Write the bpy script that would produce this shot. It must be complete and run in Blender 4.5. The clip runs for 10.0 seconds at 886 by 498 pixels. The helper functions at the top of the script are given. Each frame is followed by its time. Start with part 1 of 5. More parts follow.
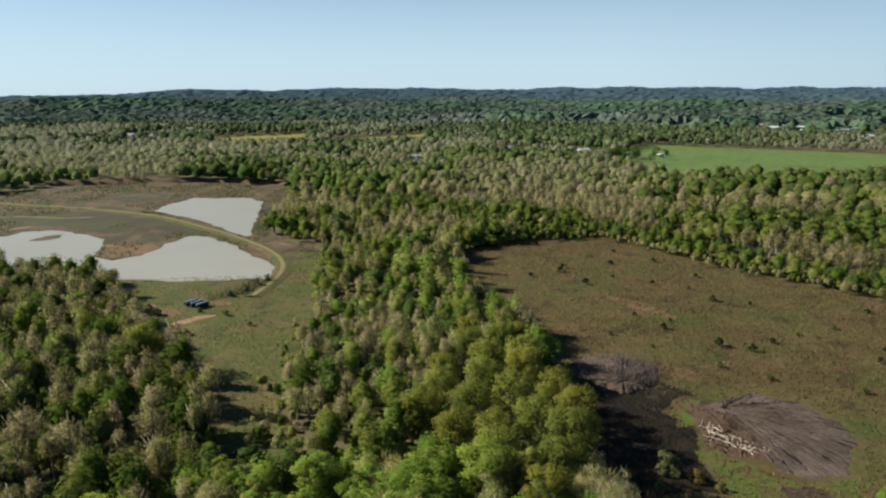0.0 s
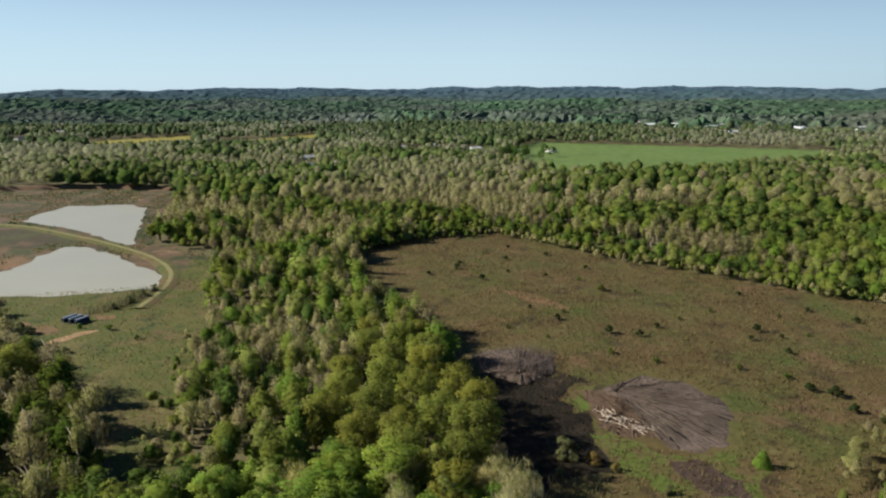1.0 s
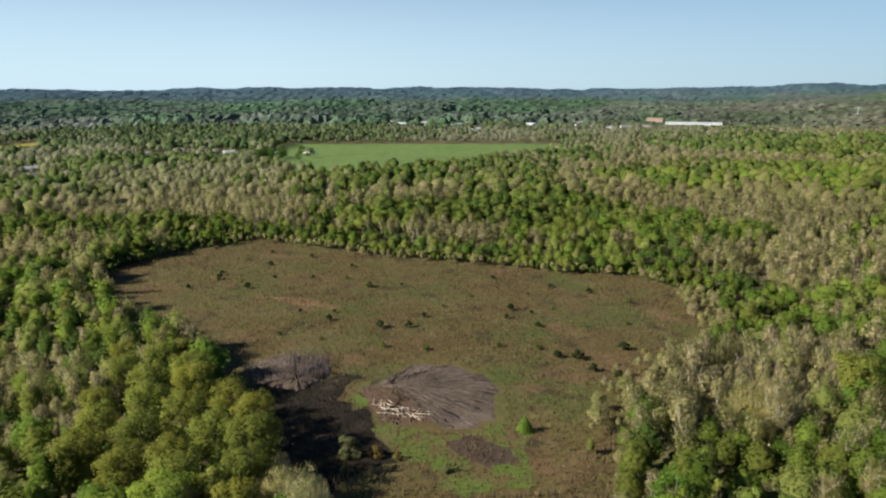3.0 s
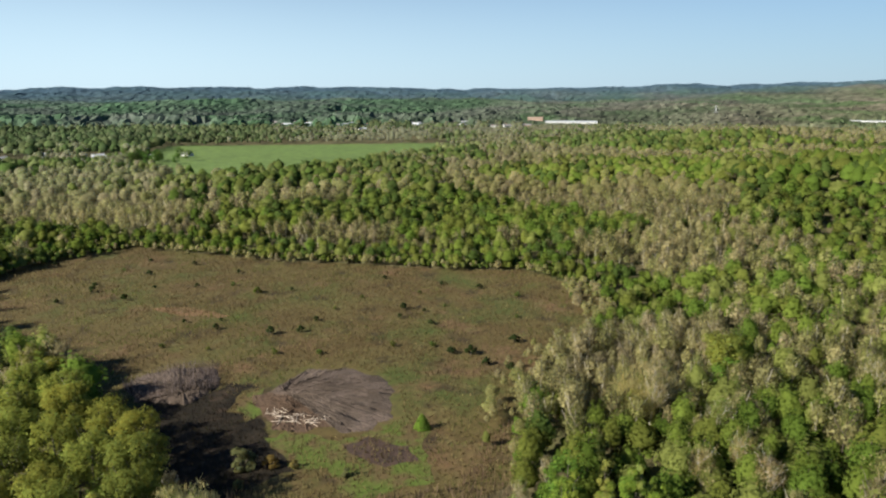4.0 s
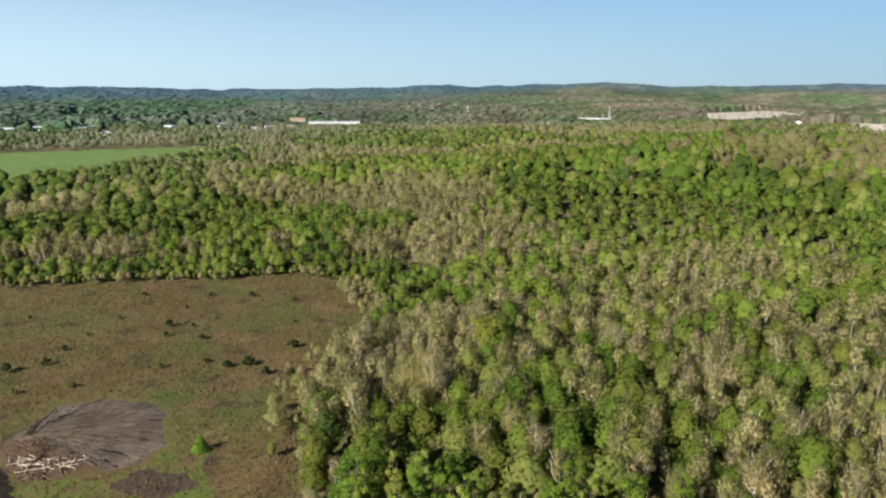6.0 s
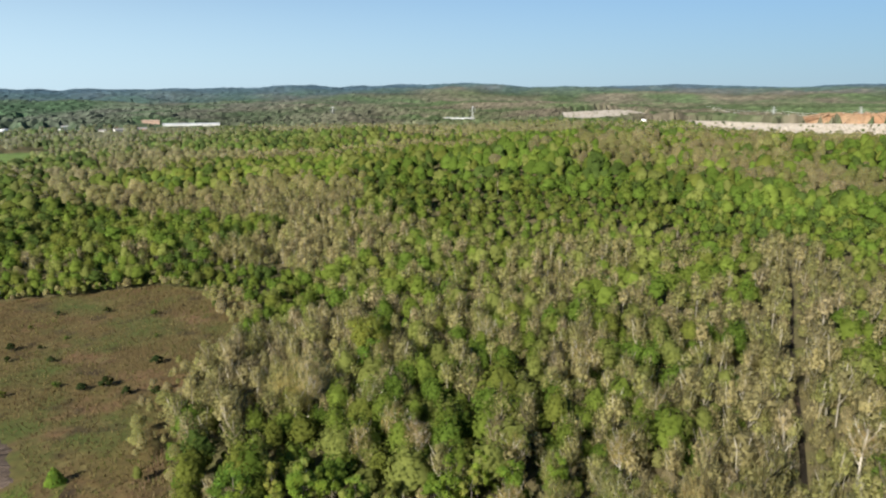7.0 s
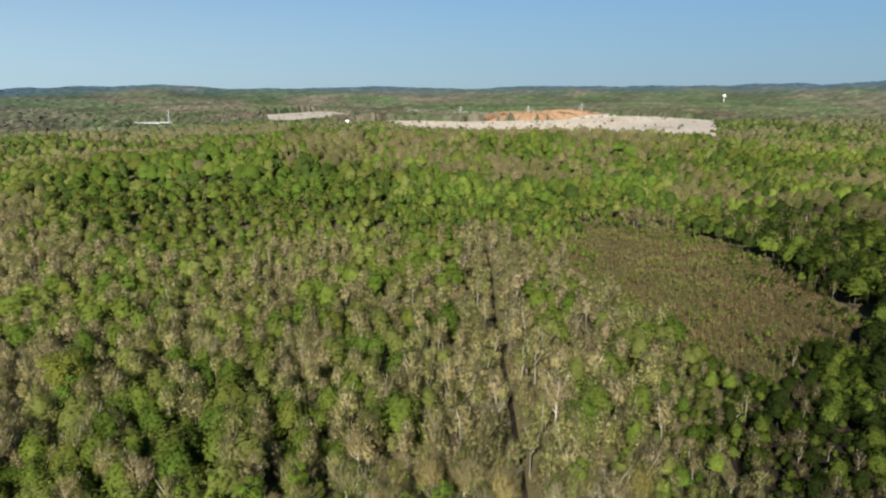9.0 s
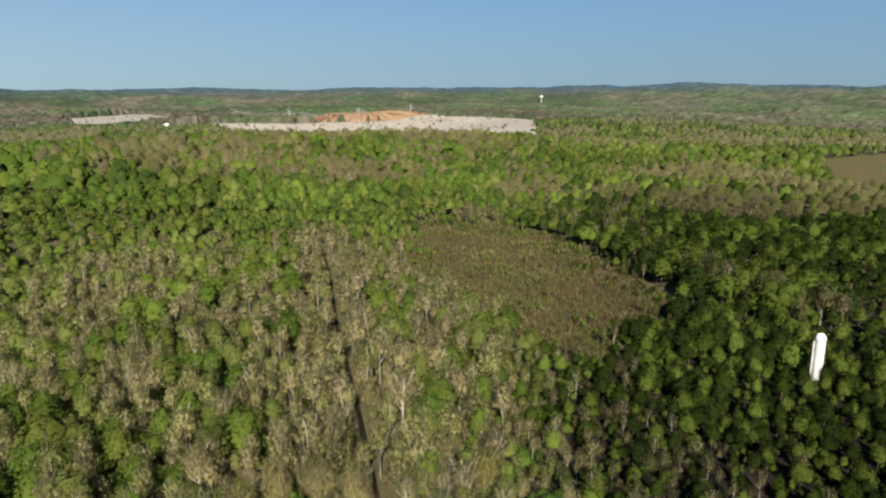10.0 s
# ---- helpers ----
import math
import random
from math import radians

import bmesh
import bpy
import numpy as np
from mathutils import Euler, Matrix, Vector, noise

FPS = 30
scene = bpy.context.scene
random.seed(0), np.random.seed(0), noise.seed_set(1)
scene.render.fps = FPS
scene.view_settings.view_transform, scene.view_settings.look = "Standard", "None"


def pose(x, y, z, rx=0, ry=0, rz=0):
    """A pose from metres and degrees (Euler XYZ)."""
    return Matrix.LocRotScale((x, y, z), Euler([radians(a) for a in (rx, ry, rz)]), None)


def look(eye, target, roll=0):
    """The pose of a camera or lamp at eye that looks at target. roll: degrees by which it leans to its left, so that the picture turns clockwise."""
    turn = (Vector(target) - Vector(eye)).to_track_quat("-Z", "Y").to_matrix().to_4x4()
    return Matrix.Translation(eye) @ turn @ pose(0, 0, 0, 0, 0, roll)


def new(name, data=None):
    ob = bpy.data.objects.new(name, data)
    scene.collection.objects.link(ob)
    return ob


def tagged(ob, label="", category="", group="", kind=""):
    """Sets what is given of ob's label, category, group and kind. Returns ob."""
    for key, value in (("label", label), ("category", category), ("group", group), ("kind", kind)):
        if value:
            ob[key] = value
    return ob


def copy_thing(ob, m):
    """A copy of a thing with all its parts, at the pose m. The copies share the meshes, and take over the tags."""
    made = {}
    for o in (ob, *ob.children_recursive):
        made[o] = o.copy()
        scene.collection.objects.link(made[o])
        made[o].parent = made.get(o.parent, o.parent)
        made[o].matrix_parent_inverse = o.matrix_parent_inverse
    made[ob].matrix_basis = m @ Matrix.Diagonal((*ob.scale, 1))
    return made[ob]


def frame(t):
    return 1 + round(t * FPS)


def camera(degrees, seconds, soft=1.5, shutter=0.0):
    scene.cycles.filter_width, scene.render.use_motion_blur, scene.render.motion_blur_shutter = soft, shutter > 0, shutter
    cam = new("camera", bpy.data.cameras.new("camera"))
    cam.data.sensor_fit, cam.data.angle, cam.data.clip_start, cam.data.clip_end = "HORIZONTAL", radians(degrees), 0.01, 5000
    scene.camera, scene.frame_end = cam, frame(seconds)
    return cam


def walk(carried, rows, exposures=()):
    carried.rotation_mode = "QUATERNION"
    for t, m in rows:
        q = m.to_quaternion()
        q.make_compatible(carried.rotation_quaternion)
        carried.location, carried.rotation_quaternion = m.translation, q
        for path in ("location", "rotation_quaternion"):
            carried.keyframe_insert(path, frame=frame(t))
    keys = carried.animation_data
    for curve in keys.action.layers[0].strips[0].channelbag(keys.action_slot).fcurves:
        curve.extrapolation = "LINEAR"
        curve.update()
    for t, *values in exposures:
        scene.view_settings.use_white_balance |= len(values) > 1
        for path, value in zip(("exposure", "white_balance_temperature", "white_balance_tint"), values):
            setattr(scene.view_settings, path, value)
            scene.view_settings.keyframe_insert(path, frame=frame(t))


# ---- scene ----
import mathutils
cam = camera(66.3, 10.0, soft=2.3)
EYE = 90.0
WALK = [(0.0, 0.0, -13.33, -0.1), (0.5, -4.2, -13.33, -0.1), (1.0, -8.9, -13.34, 0.0), (1.5, -13.83, -13.34, 0.0),
        (2.0, -18.74, -13.32, 0.0), (2.5, -23.85, -13.3, 0.05), (3.0, -29.04, -13.29, 0.1), (4.5, -43.15, -13.3, 0.0),
        (5.0, -48.04, -13.27, 0.0), (5.5, -52.85, -13.25, -0.1), (7.0, -69.05, -13.19, -0.15), (7.5, -74.75, -13.12, -0.15),
        (8.0, -80.53, -13.05, -0.15), (8.5, -86.55, -13.04, -0.1), (9.0, -93.17, -13.0, 0.0), (9.5, -100.16, -12.95, 0.05),
        (10.0, -107.14, -12.9, 0.05)]
walk(cam, [(t, pose(0, 0, EYE, 90 + p, r, y)) for t, y, p, r in WALK], exposures=[(0.0, 0.95), (2.5, 1.08), (5.0, 1.24), (7.5, 1.25), (10.0, 0.96)])

# ---- sky and sun ----
SUN_FROM = Vector((-0.96, 0.24, 0.60)).normalized()
world = bpy.data.worlds.new("sky")
scene.world = world
world.use_nodes = True
wn = world.node_tree
sky = wn.nodes.new("ShaderNodeTexSky")
sky.sky_type, sky.sun_disc = "NISHITA", False
sky.sun_elevation = math.asin(SUN_FROM.z)
sky.sun_rotation = math.atan2(SUN_FROM.x, SUN_FROM.y)
sky.air_density, sky.dust_density, sky.ozone_density, sky.altitude = 1.0, 0.25, 3.5, 300
blue = wn.nodes.new("ShaderNodeMix")
blue.data_type, blue.blend_type = "RGBA", "MULTIPLY"
blue.inputs[0].default_value, blue.inputs[7].default_value = 1.0, (0.53, 0.70, 0.84, 1)
wn.links.new(sky.outputs[0], blue.inputs[6])
haze = wn.nodes.new("ShaderNodeMix")
haze.data_type = "RGBA"
glow = wn.nodes.new("ShaderNodeMix")
glow.data_type = "RGBA"
glow.inputs[6].default_value, glow.inputs[7].default_value = (2.1, 3.4, 4.9, 1), (6.8, 8.8, 10.3, 1)
toward, span = wn.nodes.new("ShaderNodeVectorMath"), wn.nodes.new("ShaderNodeMapRange")
toward.operation = "DOT_PRODUCT"
toward.inputs[1].default_value = (-0.68, 0.733, 0)
span.inputs["From Min"].default_value, span.inputs["From Max"].default_value = -1.0, 0.55
wn.links.new(toward.outputs["Value"], span.inputs["Value"])
wn.links.new(span.outputs[0], glow.inputs[0])
wn.links.new(glow.outputs[2], haze.inputs[7])
way, split, low = wn.nodes.new("ShaderNodeTexCoord"), wn.nodes.new("ShaderNodeSeparateXYZ"), wn.nodes.new("ShaderNodeMapRange")
low.interpolation_type = "SMOOTHSTEP"
low.inputs["From Min"].default_value, low.inputs["From Max"].default_value = 0.0, 0.30
low.inputs["To Min"].default_value, low.inputs["To Max"].default_value = 0.72, 0.0
wn.links.new(way.outputs["Generated"], split.inputs[0])
wn.links.new(way.outputs["Generated"], toward.inputs[0])
wn.links.new(split.outputs["Z"], low.inputs["Value"])
wn.links.new(low.outputs[0], haze.inputs[0])
wn.links.new(blue.outputs[2], haze.inputs[6])
wn.links.new(haze.outputs[2], wn.nodes["Background"].inputs[0])
wn.nodes["Background"].inputs[1].default_value = 0.051
lamp = bpy.data.lights.new("sun", "SUN")
lamp.energy, lamp.angle, lamp.color = 5.0, radians(0.6), (1.0, 0.94, 0.82)
new("sun", lamp).matrix_world = look(SUN_FROM * 300, (0, 0, 0))

# ---- materials ----


def node_mat(name):
    m = bpy.data.materials.new(name)
    m.use_nodes = True
    n, l = m.node_tree.nodes, m.node_tree.links
    b = n["Principled BSDF"]
    b.inputs["Specular IOR Level"].default_value = 0.2
    return m, n, l, b


def noise_node(n, l, scale, detail=4.0, rough=0.6, squash=None):
    geo = n.new("ShaderNodeNewGeometry")
    t = n.new("ShaderNodeTexNoise")
    t.inputs["Scale"].default_value, t.inputs["Detail"].default_value, t.inputs["Roughness"].default_value = scale, detail, rough
    if squash:
        mp = n.new("ShaderNodeMapping")
        mp.inputs["Scale"].default_value = squash
        l.new(geo.outputs["Position"], mp.inputs["Vector"])
        l.new(mp.outputs[0], t.inputs["Vector"])
    else:
        l.new(geo.outputs["Position"], t.inputs["Vector"])
    return t.outputs[0]


def ramp_node(n, l, fac, stops):
    r = n.new("ShaderNodeValToRGB")
    e = r.color_ramp.elements
    while len(e) < len(stops):
        e.new(0.5)
    for k, (p, c) in zip(e, stops):
        k.position, k.color = p, (*c, 1)
    l.new(fac, r.inputs[0])
    return r.outputs[0]


def mix_node(n, l, fac, a, b, how="MIX"):
    x = n.new("ShaderNodeMix")
    x.data_type, x.blend_type = "RGBA", how
    for sock, v in ((x.inputs[0], fac), (x.inputs[6], a), (x.inputs[7], b)):
        if isinstance(v, bpy.types.NodeSocket):
            l.new(v, sock)
        elif isinstance(v, tuple):
            sock.default_value = (*v, 1)
        else:
            sock.default_value = v
    return x.outputs[2]


def earth_mat(name, broad, fine, big=0.02, small=0.6, rough=0.95, bump=0.3, patches=None):
    """A natural surface: broad colour areas, fine grain over them, and optional patches (colour, scale, from, to)."""
    m, n, l, b = node_mat(name)
    span = lambda cs: [(0.28 + 0.44 * i / max(1, len(cs) - 1), c) for i, c in enumerate(cs)]
    col = ramp_node(n, l, noise_node(n, l, big, 6, 0.65), span(broad))
    for c, s, lo, hi in patches or ():
        f = ramp_node(n, l, noise_node(n, l, s, 5, 0.62), [(lo, (0, 0, 0)), (hi, (1, 1, 1))])
        col = mix_node(n, l, f, col, c)
    grain = ramp_node(n, l, noise_node(n, l, small, 5, 0.7), span(fine))
    col = mix_node(n, l, 1.0, col, grain, "MULTIPLY")
    l.new(col, b.inputs["Base Color"])
    b.inputs["Roughness"].default_value = rough
    bn = n.new("ShaderNodeBump")
    bn.inputs["Strength"].default_value, bn.inputs["Distance"].default_value = bump, 0.4
    l.new(noise_node(n, l, small * 2, 5), bn.inputs["Height"])
    l.new(bn.outputs[0], b.inputs["Normal"])
    return m


def plain_mat(name, color, rough=0.6, vary=0.25, scale=1.5, metal=0.0):
    m, n, l, b = node_mat(name)
    d = tuple(c * (1 - vary) for c in color)
    u = tuple(min(1, c * (1 + vary)) for c in color)
    l.new(ramp_node(n, l, noise_node(n, l, scale, 5, 0.7), [(0.3, d), (0.7, u)]), b.inputs["Base Color"])
    b.inputs["Roughness"].default_value, b.inputs["Metallic"].default_value = rough, metal
    return m


def foliage_mat(name, own, through_light=0.55):
    """Leaves and twigs: the tint stored with each tree, grain over it, thin where sprays let light through; own: each tree varies as a whole."""
    m, n, l, b = node_mat(name)
    at = n.new("ShaderNodeAttribute")
    at.attribute_name = "tint"
    col = at.outputs["Color"]
    clumps = noise_node(n, l, 0.6, 6, 0.8)
    grain = ramp_node(n, l, clumps, [(0.3, (0.84, 0.85, 0.85)), (0.7, (1.18, 1.16, 1.12))])
    col = mix_node(n, l, 1.0, col, grain, "MULTIPLY")
    if own:
        info = n.new("ShaderNodeObjectInfo")
        whole = ramp_node(n, l, info.outputs["Random"], [(0, (0.8, 0.85, 0.86)), (0.35, (1.1, 1.0, 0.88)), (0.7, (0.92, 1.02, 1.0)), (1, (1.18, 1.15, 1.05))])
        col = mix_node(n, l, 1.0, col, whole, "MULTIPLY")
    out = n["Material Output"]
    dif, tra, mx = n.new("ShaderNodeBsdfDiffuse"), n.new("ShaderNodeBsdfTranslucent"), n.new("ShaderNodeMixShader")
    mx.inputs[0].default_value = through_light
    bn = n.new("ShaderNodeBump")
    bn.inputs["Strength"].default_value, bn.inputs["Distance"].default_value = 0.4, 0.9
    l.new(clumps, bn.inputs["Height"]), l.new(bn.outputs[0], dif.inputs["Normal"])
    l.new(col, dif.inputs[0]), l.new(col, tra.inputs[0])
    l.new(dif.outputs[0], mx.inputs[1]), l.new(tra.outputs[0], mx.inputs[2])
    thin, gaps = n.new("ShaderNodeBsdfTransparent"), n.new("ShaderNodeMixShader")
    l.new(at.outputs["Alpha"], gaps.inputs[0])
    l.new(thin.outputs[0], gaps.inputs[1]), l.new(mx.outputs[0], gaps.inputs[2])
    l.new(gaps.outputs[0], out.inputs[0])
    n.remove(b)
    return m


G3 = [(0.42, 0.41, 0.38), (0.64, 0.62, 0.56), (0.88, 0.85, 0.75)]
M_FLOOR = earth_mat("woodland_floor", [(0.085, 0.10, 0.034), (0.14, 0.12, 0.066), (0.10, 0.12, 0.038)], G3, 0.03, 0.8)
M_FIELD = earth_mat("old_field", [(0.082, 0.10, 0.026), (0.128, 0.105, 0.040), (0.105, 0.075, 0.030), (0.16, 0.136, 0.055)], G3, 0.022, 0.5,
                    patches=[((0.075, 0.10, 0.024), 0.028, 0.50, 0.66), ((0.17, 0.105, 0.06), 0.035, 0.54, 0.68), ((0.045, 0.033, 0.02), 0.075, 0.55, 0.68), ((0.16, 0.14, 0.06), 0.09, 0.58, 0.70)])
M_MEADOW = earth_mat("rough_meadow", [(0.06, 0.085, 0.02), (0.13, 0.125, 0.042), (0.085, 0.11, 0.025), (0.15, 0.11, 0.05)], G3, 0.045, 0.6,
                     patches=[((0.15, 0.10, 0.052), 0.035, 0.50, 0.62), ((0.04, 0.06, 0.018), 0.10, 0.56, 0.66), ((0.16, 0.15, 0.055), 0.07, 0.58, 0.68)])
M_MUD = earth_mat("pond_margin", [(0.10, 0.08, 0.046), (0.055, 0.07, 0.024), (0.17, 0.105, 0.066), (0.05, 0.055, 0.024), (0.12, 0.09, 0.05)], G3, 0.026, 0.3,
                  patches=[((0.045, 0.06, 0.02), 0.06, 0.5, 0.62), ((0.26, 0.17, 0.11), 0.045, 0.60, 0.68)])
M_DAMP = earth_mat("damp_pond_grass", [(0.045, 0.06, 0.02), (0.075, 0.08, 0.03), (0.06, 0.05, 0.028), (0.09, 0.07, 0.04)], G3, 0.03, 0.4, patches=[((0.15, 0.10, 0.065), 0.03, 0.58, 0.70)])
M_CROP = earth_mat("green_crop", [(0.11, 0.19, 0.05), (0.14, 0.22, 0.06), (0.10, 0.165, 0.045)], G3, 0.006, 0.08, bump=0.1)
M_MUSTARD = earth_mat("yellow_flowering_crop", [(0.32, 0.27, 0.04), (0.26, 0.25, 0.05)], G3, 0.01, 0.1, bump=0.1)
M_TILLED = earth_mat("half_green_tilled_soil", [(0.09, 0.15, 0.03), (0.17, 0.13, 0.06), (0.12, 0.15, 0.04)], G3, 0.012, 0.1)
M_GRAVEL = earth_mat("pale_quarry_gravel", [(0.43, 0.39, 0.36), (0.55, 0.51, 0.48), (0.35, 0.285, 0.23)], G3, 0.008, 0.06, bump=0.6)
M_ORANGE = earth_mat("orange_clay", [(0.40, 0.21, 0.12), (0.36, 0.25, 0.17), (0.30, 0.15, 0.085)], G3, 0.015, 0.15)
M_SAND = earth_mat("bare_sandy_dirt", [(0.42, 0.29, 0.18), (0.36, 0.22, 0.13)], G3, 0.2, 1.5)
M_TRACK = earth_mat("worn_track", [(0.30, 0.26, 0.13), (0.22, 0.22, 0.09)], G3, 0.1, 1.2)
M_LUSH = earth_mat("lush_grass", [(0.08, 0.14, 0.022), (0.11, 0.15, 0.03), (0.12, 0.10, 0.045)], G3, 0.1, 0.9,
                   patches=[((0.13, 0.095, 0.045), 0.12, 0.46, 0.60)])
M_MULCH = earth_mat("grey_brush_mulch", [(0.135, 0.104, 0.092), (0.17, 0.132, 0.116), (0.095, 0.073, 0.06), (0.16, 0.126, 0.108)], G3, 0.08, 1.6, bump=0.8)
# near black: tree shade is put into this ground colour
M_SHADE = earth_mat("shade_dark_ground", [(0.010, 0.008, 0.005), (0.018, 0.014, 0.008), (0.04, 0.03, 0.019)], G3, 0.16, 1.2, patches=[((0.075, 0.052, 0.038), 0.14, 0.56, 0.66)])
M_LEAF = foliage_mat("spring_foliage", True)
M_WOODS = foliage_mat("woods_foliage", False)
M_FAR = foliage_mat("far_woods_canopy", False, 0.1)
M_BARK = plain_mat("grey_brown_bark", (0.125, 0.105, 0.086), 0.9)
M_PALE = plain_mat("pale_bark", (0.429, 0.398, 0.343), 0.85)
M_LOG = plain_mat("weathered_pale_log", (0.55, 0.47, 0.38), 0.8)


def water_mat():
    m, n, l, b = node_mat("silty_water")
    col = ramp_node(n, l, noise_node(n, l, 0.012, 4, 0.5), [(0.3, (0.26, 0.25, 0.20)), (0.7, (0.295, 0.285, 0.228))])
    l.new(col, b.inputs["Base Color"])
    b.inputs["Roughness"].default_value, b.inputs["Specular IOR Level"].default_value = 0.3, 0.12
    bn = n.new("ShaderNodeBump")
    bn.inputs["Strength"].default_value, bn.inputs["Distance"].default_value = 0.15, 0.05
    l.new(noise_node(n, l, 1.2, 3, 0.5), bn.inputs["Height"])
    l.new(bn.outputs[0], b.inputs["Normal"])
    return m


M_WATER = water_mat()

M_ORANGE_DULL = earth_mat("reddish_earth", [(0.20, 0.12, 0.08), (0.15, 0.10, 0.06), (0.24, 0.14, 0.10)], G3, 0.03, 0.3)
M_CLAYSOIL = earth_mat("reddish_soil", [(0.26, 0.15, 0.085), (0.20, 0.125, 0.07), (0.15, 0.12, 0.06)], G3, 0.12, 1.0)
M_BURNT = earth_mat("charred_soil", [(0.05, 0.035, 0.03), (0.09, 0.06, 0.05), (0.03, 0.025, 0.022)], G3, 0.3, 1.5)
M_DIRTMULCH = earth_mat("brown_trodden_mulch", [(0.085, 0.058, 0.042), (0.12, 0.08, 0.058), (0.06, 0.042, 0.03)], G3, 0.2, 1.5)
M_STEEL = plain_mat("dark_blue_paint", (0.015, 0.026, 0.04), 0.5)
M_TARP = plain_mat("pale_tarp", (0.16, 0.20, 0.25), 0.45)
M_ZINC = plain_mat("grey_zinc", (0.42, 0.43, 0.44), 0.5, metal=0.3)
M_SILOTOP = plain_mat("white_enamel", (0.78, 0.78, 0.77), 0.4, 0.08)
M_WHITE = plain_mat("white_siding", (0.56, 0.56, 0.54), 0.6, 0.1)
M_TAN = plain_mat("tan_siding", (0.45, 0.38, 0.29), 0.6, 0.1)
M_METAL = plain_mat("pale_metal_roof", (0.45, 0.47, 0.49), 0.4, 0.1)
M_ROOF = plain_mat("grey_shingles", (0.17, 0.165, 0.16), 0.85)
M_BRICK = plain_mat("red_brick", (0.28, 0.14, 0.10), 0.85)
M_ORANGE_BRICK = plain_mat("orange_brick", (0.38, 0.27, 0.21), 0.85)
M_TRIM = plain_mat("grey_trim", (0.35, 0.36, 0.37), 0.6)
M_GLASS = plain_mat("dark_window_glass", (0.03, 0.04, 0.05), 0.1)


def silo_mat():
    m, n, l, b = node_mat("weathered_white_concrete")
    col = ramp_node(n, l, noise_node(n, l, 0.7, 6, 0.7, (1, 1, 0.25)), [(0.35, (0.42, 0.41, 0.38)), (0.6, (0.62, 0.61, 0.58))])
    blot = ramp_node(n, l, noise_node(n, l, 1.3, 6, 0.7), [(0.5, (0, 0, 0)), (0.62, (0.75, 0.75, 0.75))])
    geo, sep = n.new("ShaderNodeNewGeometry"), n.new("ShaderNodeSeparateXYZ")
    l.new(geo.outputs["Position"], sep.inputs[0])
    rise = n.new("ShaderNodeMapRange")
    rise.inputs["From Min"].default_value, rise.inputs["From Max"].default_value = 9.0, 4.0
    l.new(sep.outputs["Z"], rise.inputs["Value"])
    gate = n.new("ShaderNodeMath")
    gate.operation = "MULTIPLY"
    l.new(blot, gate.inputs[0]), l.new(rise.outputs[0], gate.inputs[1])
    l.new(mix_node(n, l, gate.outputs[0], col, (0.22, 0.20, 0.15)), b.inputs["Base Color"])
    b.inputs["Roughness"].default_value = 0.8
    return m


M_SILO = silo_mat()

# ---- the plan ----
FIELD = [(7, 345), (8, 373), (50, 403), (100, 414), (118, 381), (151, 330), (182, 297), (208, 262), (239, 236), (240, 193), (217, 162),
         (184, 149), (155, 139), (128, 125), (104, 104), (81, 100), (60, 105), (48, 125), (34, 150), (32, 190), (36, 225), (22, 265), (12, 300)]
MEADOW = [(-160, 316), (-80, 322), (-78, 372), (-66, 368), (-53, 262), (-48, 212), (-45, 180), (-30, 140), (-44, 130), (-68, 185), (-90, 212), (-122, 255)]
POND_LAND = [(-420, 440), (-390, 570), (-368, 640), (-250, 668), (-150, 640), (-128, 590), (-112, 420), (-74, 385), (-66, 366), (-76, 314), (-160, 309), (-250, 338), (-320, 385)]
POND_A = [(-217, 501), (-217, 532), (-208, 563), (-163, 564), (-145, 544), (-132, 470), (-119, 412), (-135, 424), (-152, 446), (-175, 470), (-199, 487)]
POND_B = [(-330, 400), (-289, 407), (-272, 412), (-269, 425), (-247, 430), (-226, 418), (-206, 404), (-194, 372), (-187, 358), (-178, 352), (-166, 362), (-164, 383), (-160, 411), (-142, 414), (-120, 384), (-98, 356), (-87, 338),
          (-83, 316), (-123, 312), (-158, 313), (-189, 320), (-260, 335)]
DIKE = [(-420, 552), (-348, 530), (-272, 510), (-204, 480), (-138, 421), (-102, 381), (-84, 350), (-79, 320), (-84, 287), (-95, 268)]
CROP = [(200, 840), (333, 1128), (502, 1033), (735, 895), (560, 735), (370, 655), (238, 670)]
MUSTARD_A = [(-431, 1233), (-278, 1390), (-243, 1206), (-343, 1166)]
MUSTARD_B = [(-178, 1222), (-37, 1400), (-30, 1280), (-133, 1159)]
QUARRY = [(1788, 170), (1935, -10), (1924, -192), (1990, -618), (1700, -780), (1200, -560), (1250, -350), (1230, -150), (1430, -10)]
QUARRY_B = [(2200, 470), (2700, 300), (2400, 200), (2050, 150), (1800, 330)]
CLAY = [(1935, -170), (2140, -213), (2300, -420), (2130, -640), (1985, -600)]
TILLED = [(744, -771), (790, -960), (640, -900), (440, -540), (480, -520)]
SCRUB = [(455, -108), (436, -172), (385, -196), (308, -192), (250, -182), (222, -158), (196, -118), (205, -97), (245, -88), (300, -84), (370, -88)]
OPEN_EDGE = [(38, 128), (30, 85), (50, 55), (80, 78), (97, 97), (104, 104), (81, 101), (60, 106), (48, 126)]
LITTER_SHADE_GROUND = [(36, 122), (62, 128), (68, 166), (66, 194), (46, 202), (38, 180), (36, 150)]
RIDE = [(120, -25), (194, -31), (257, -35), (335, -43), (400, -47)]


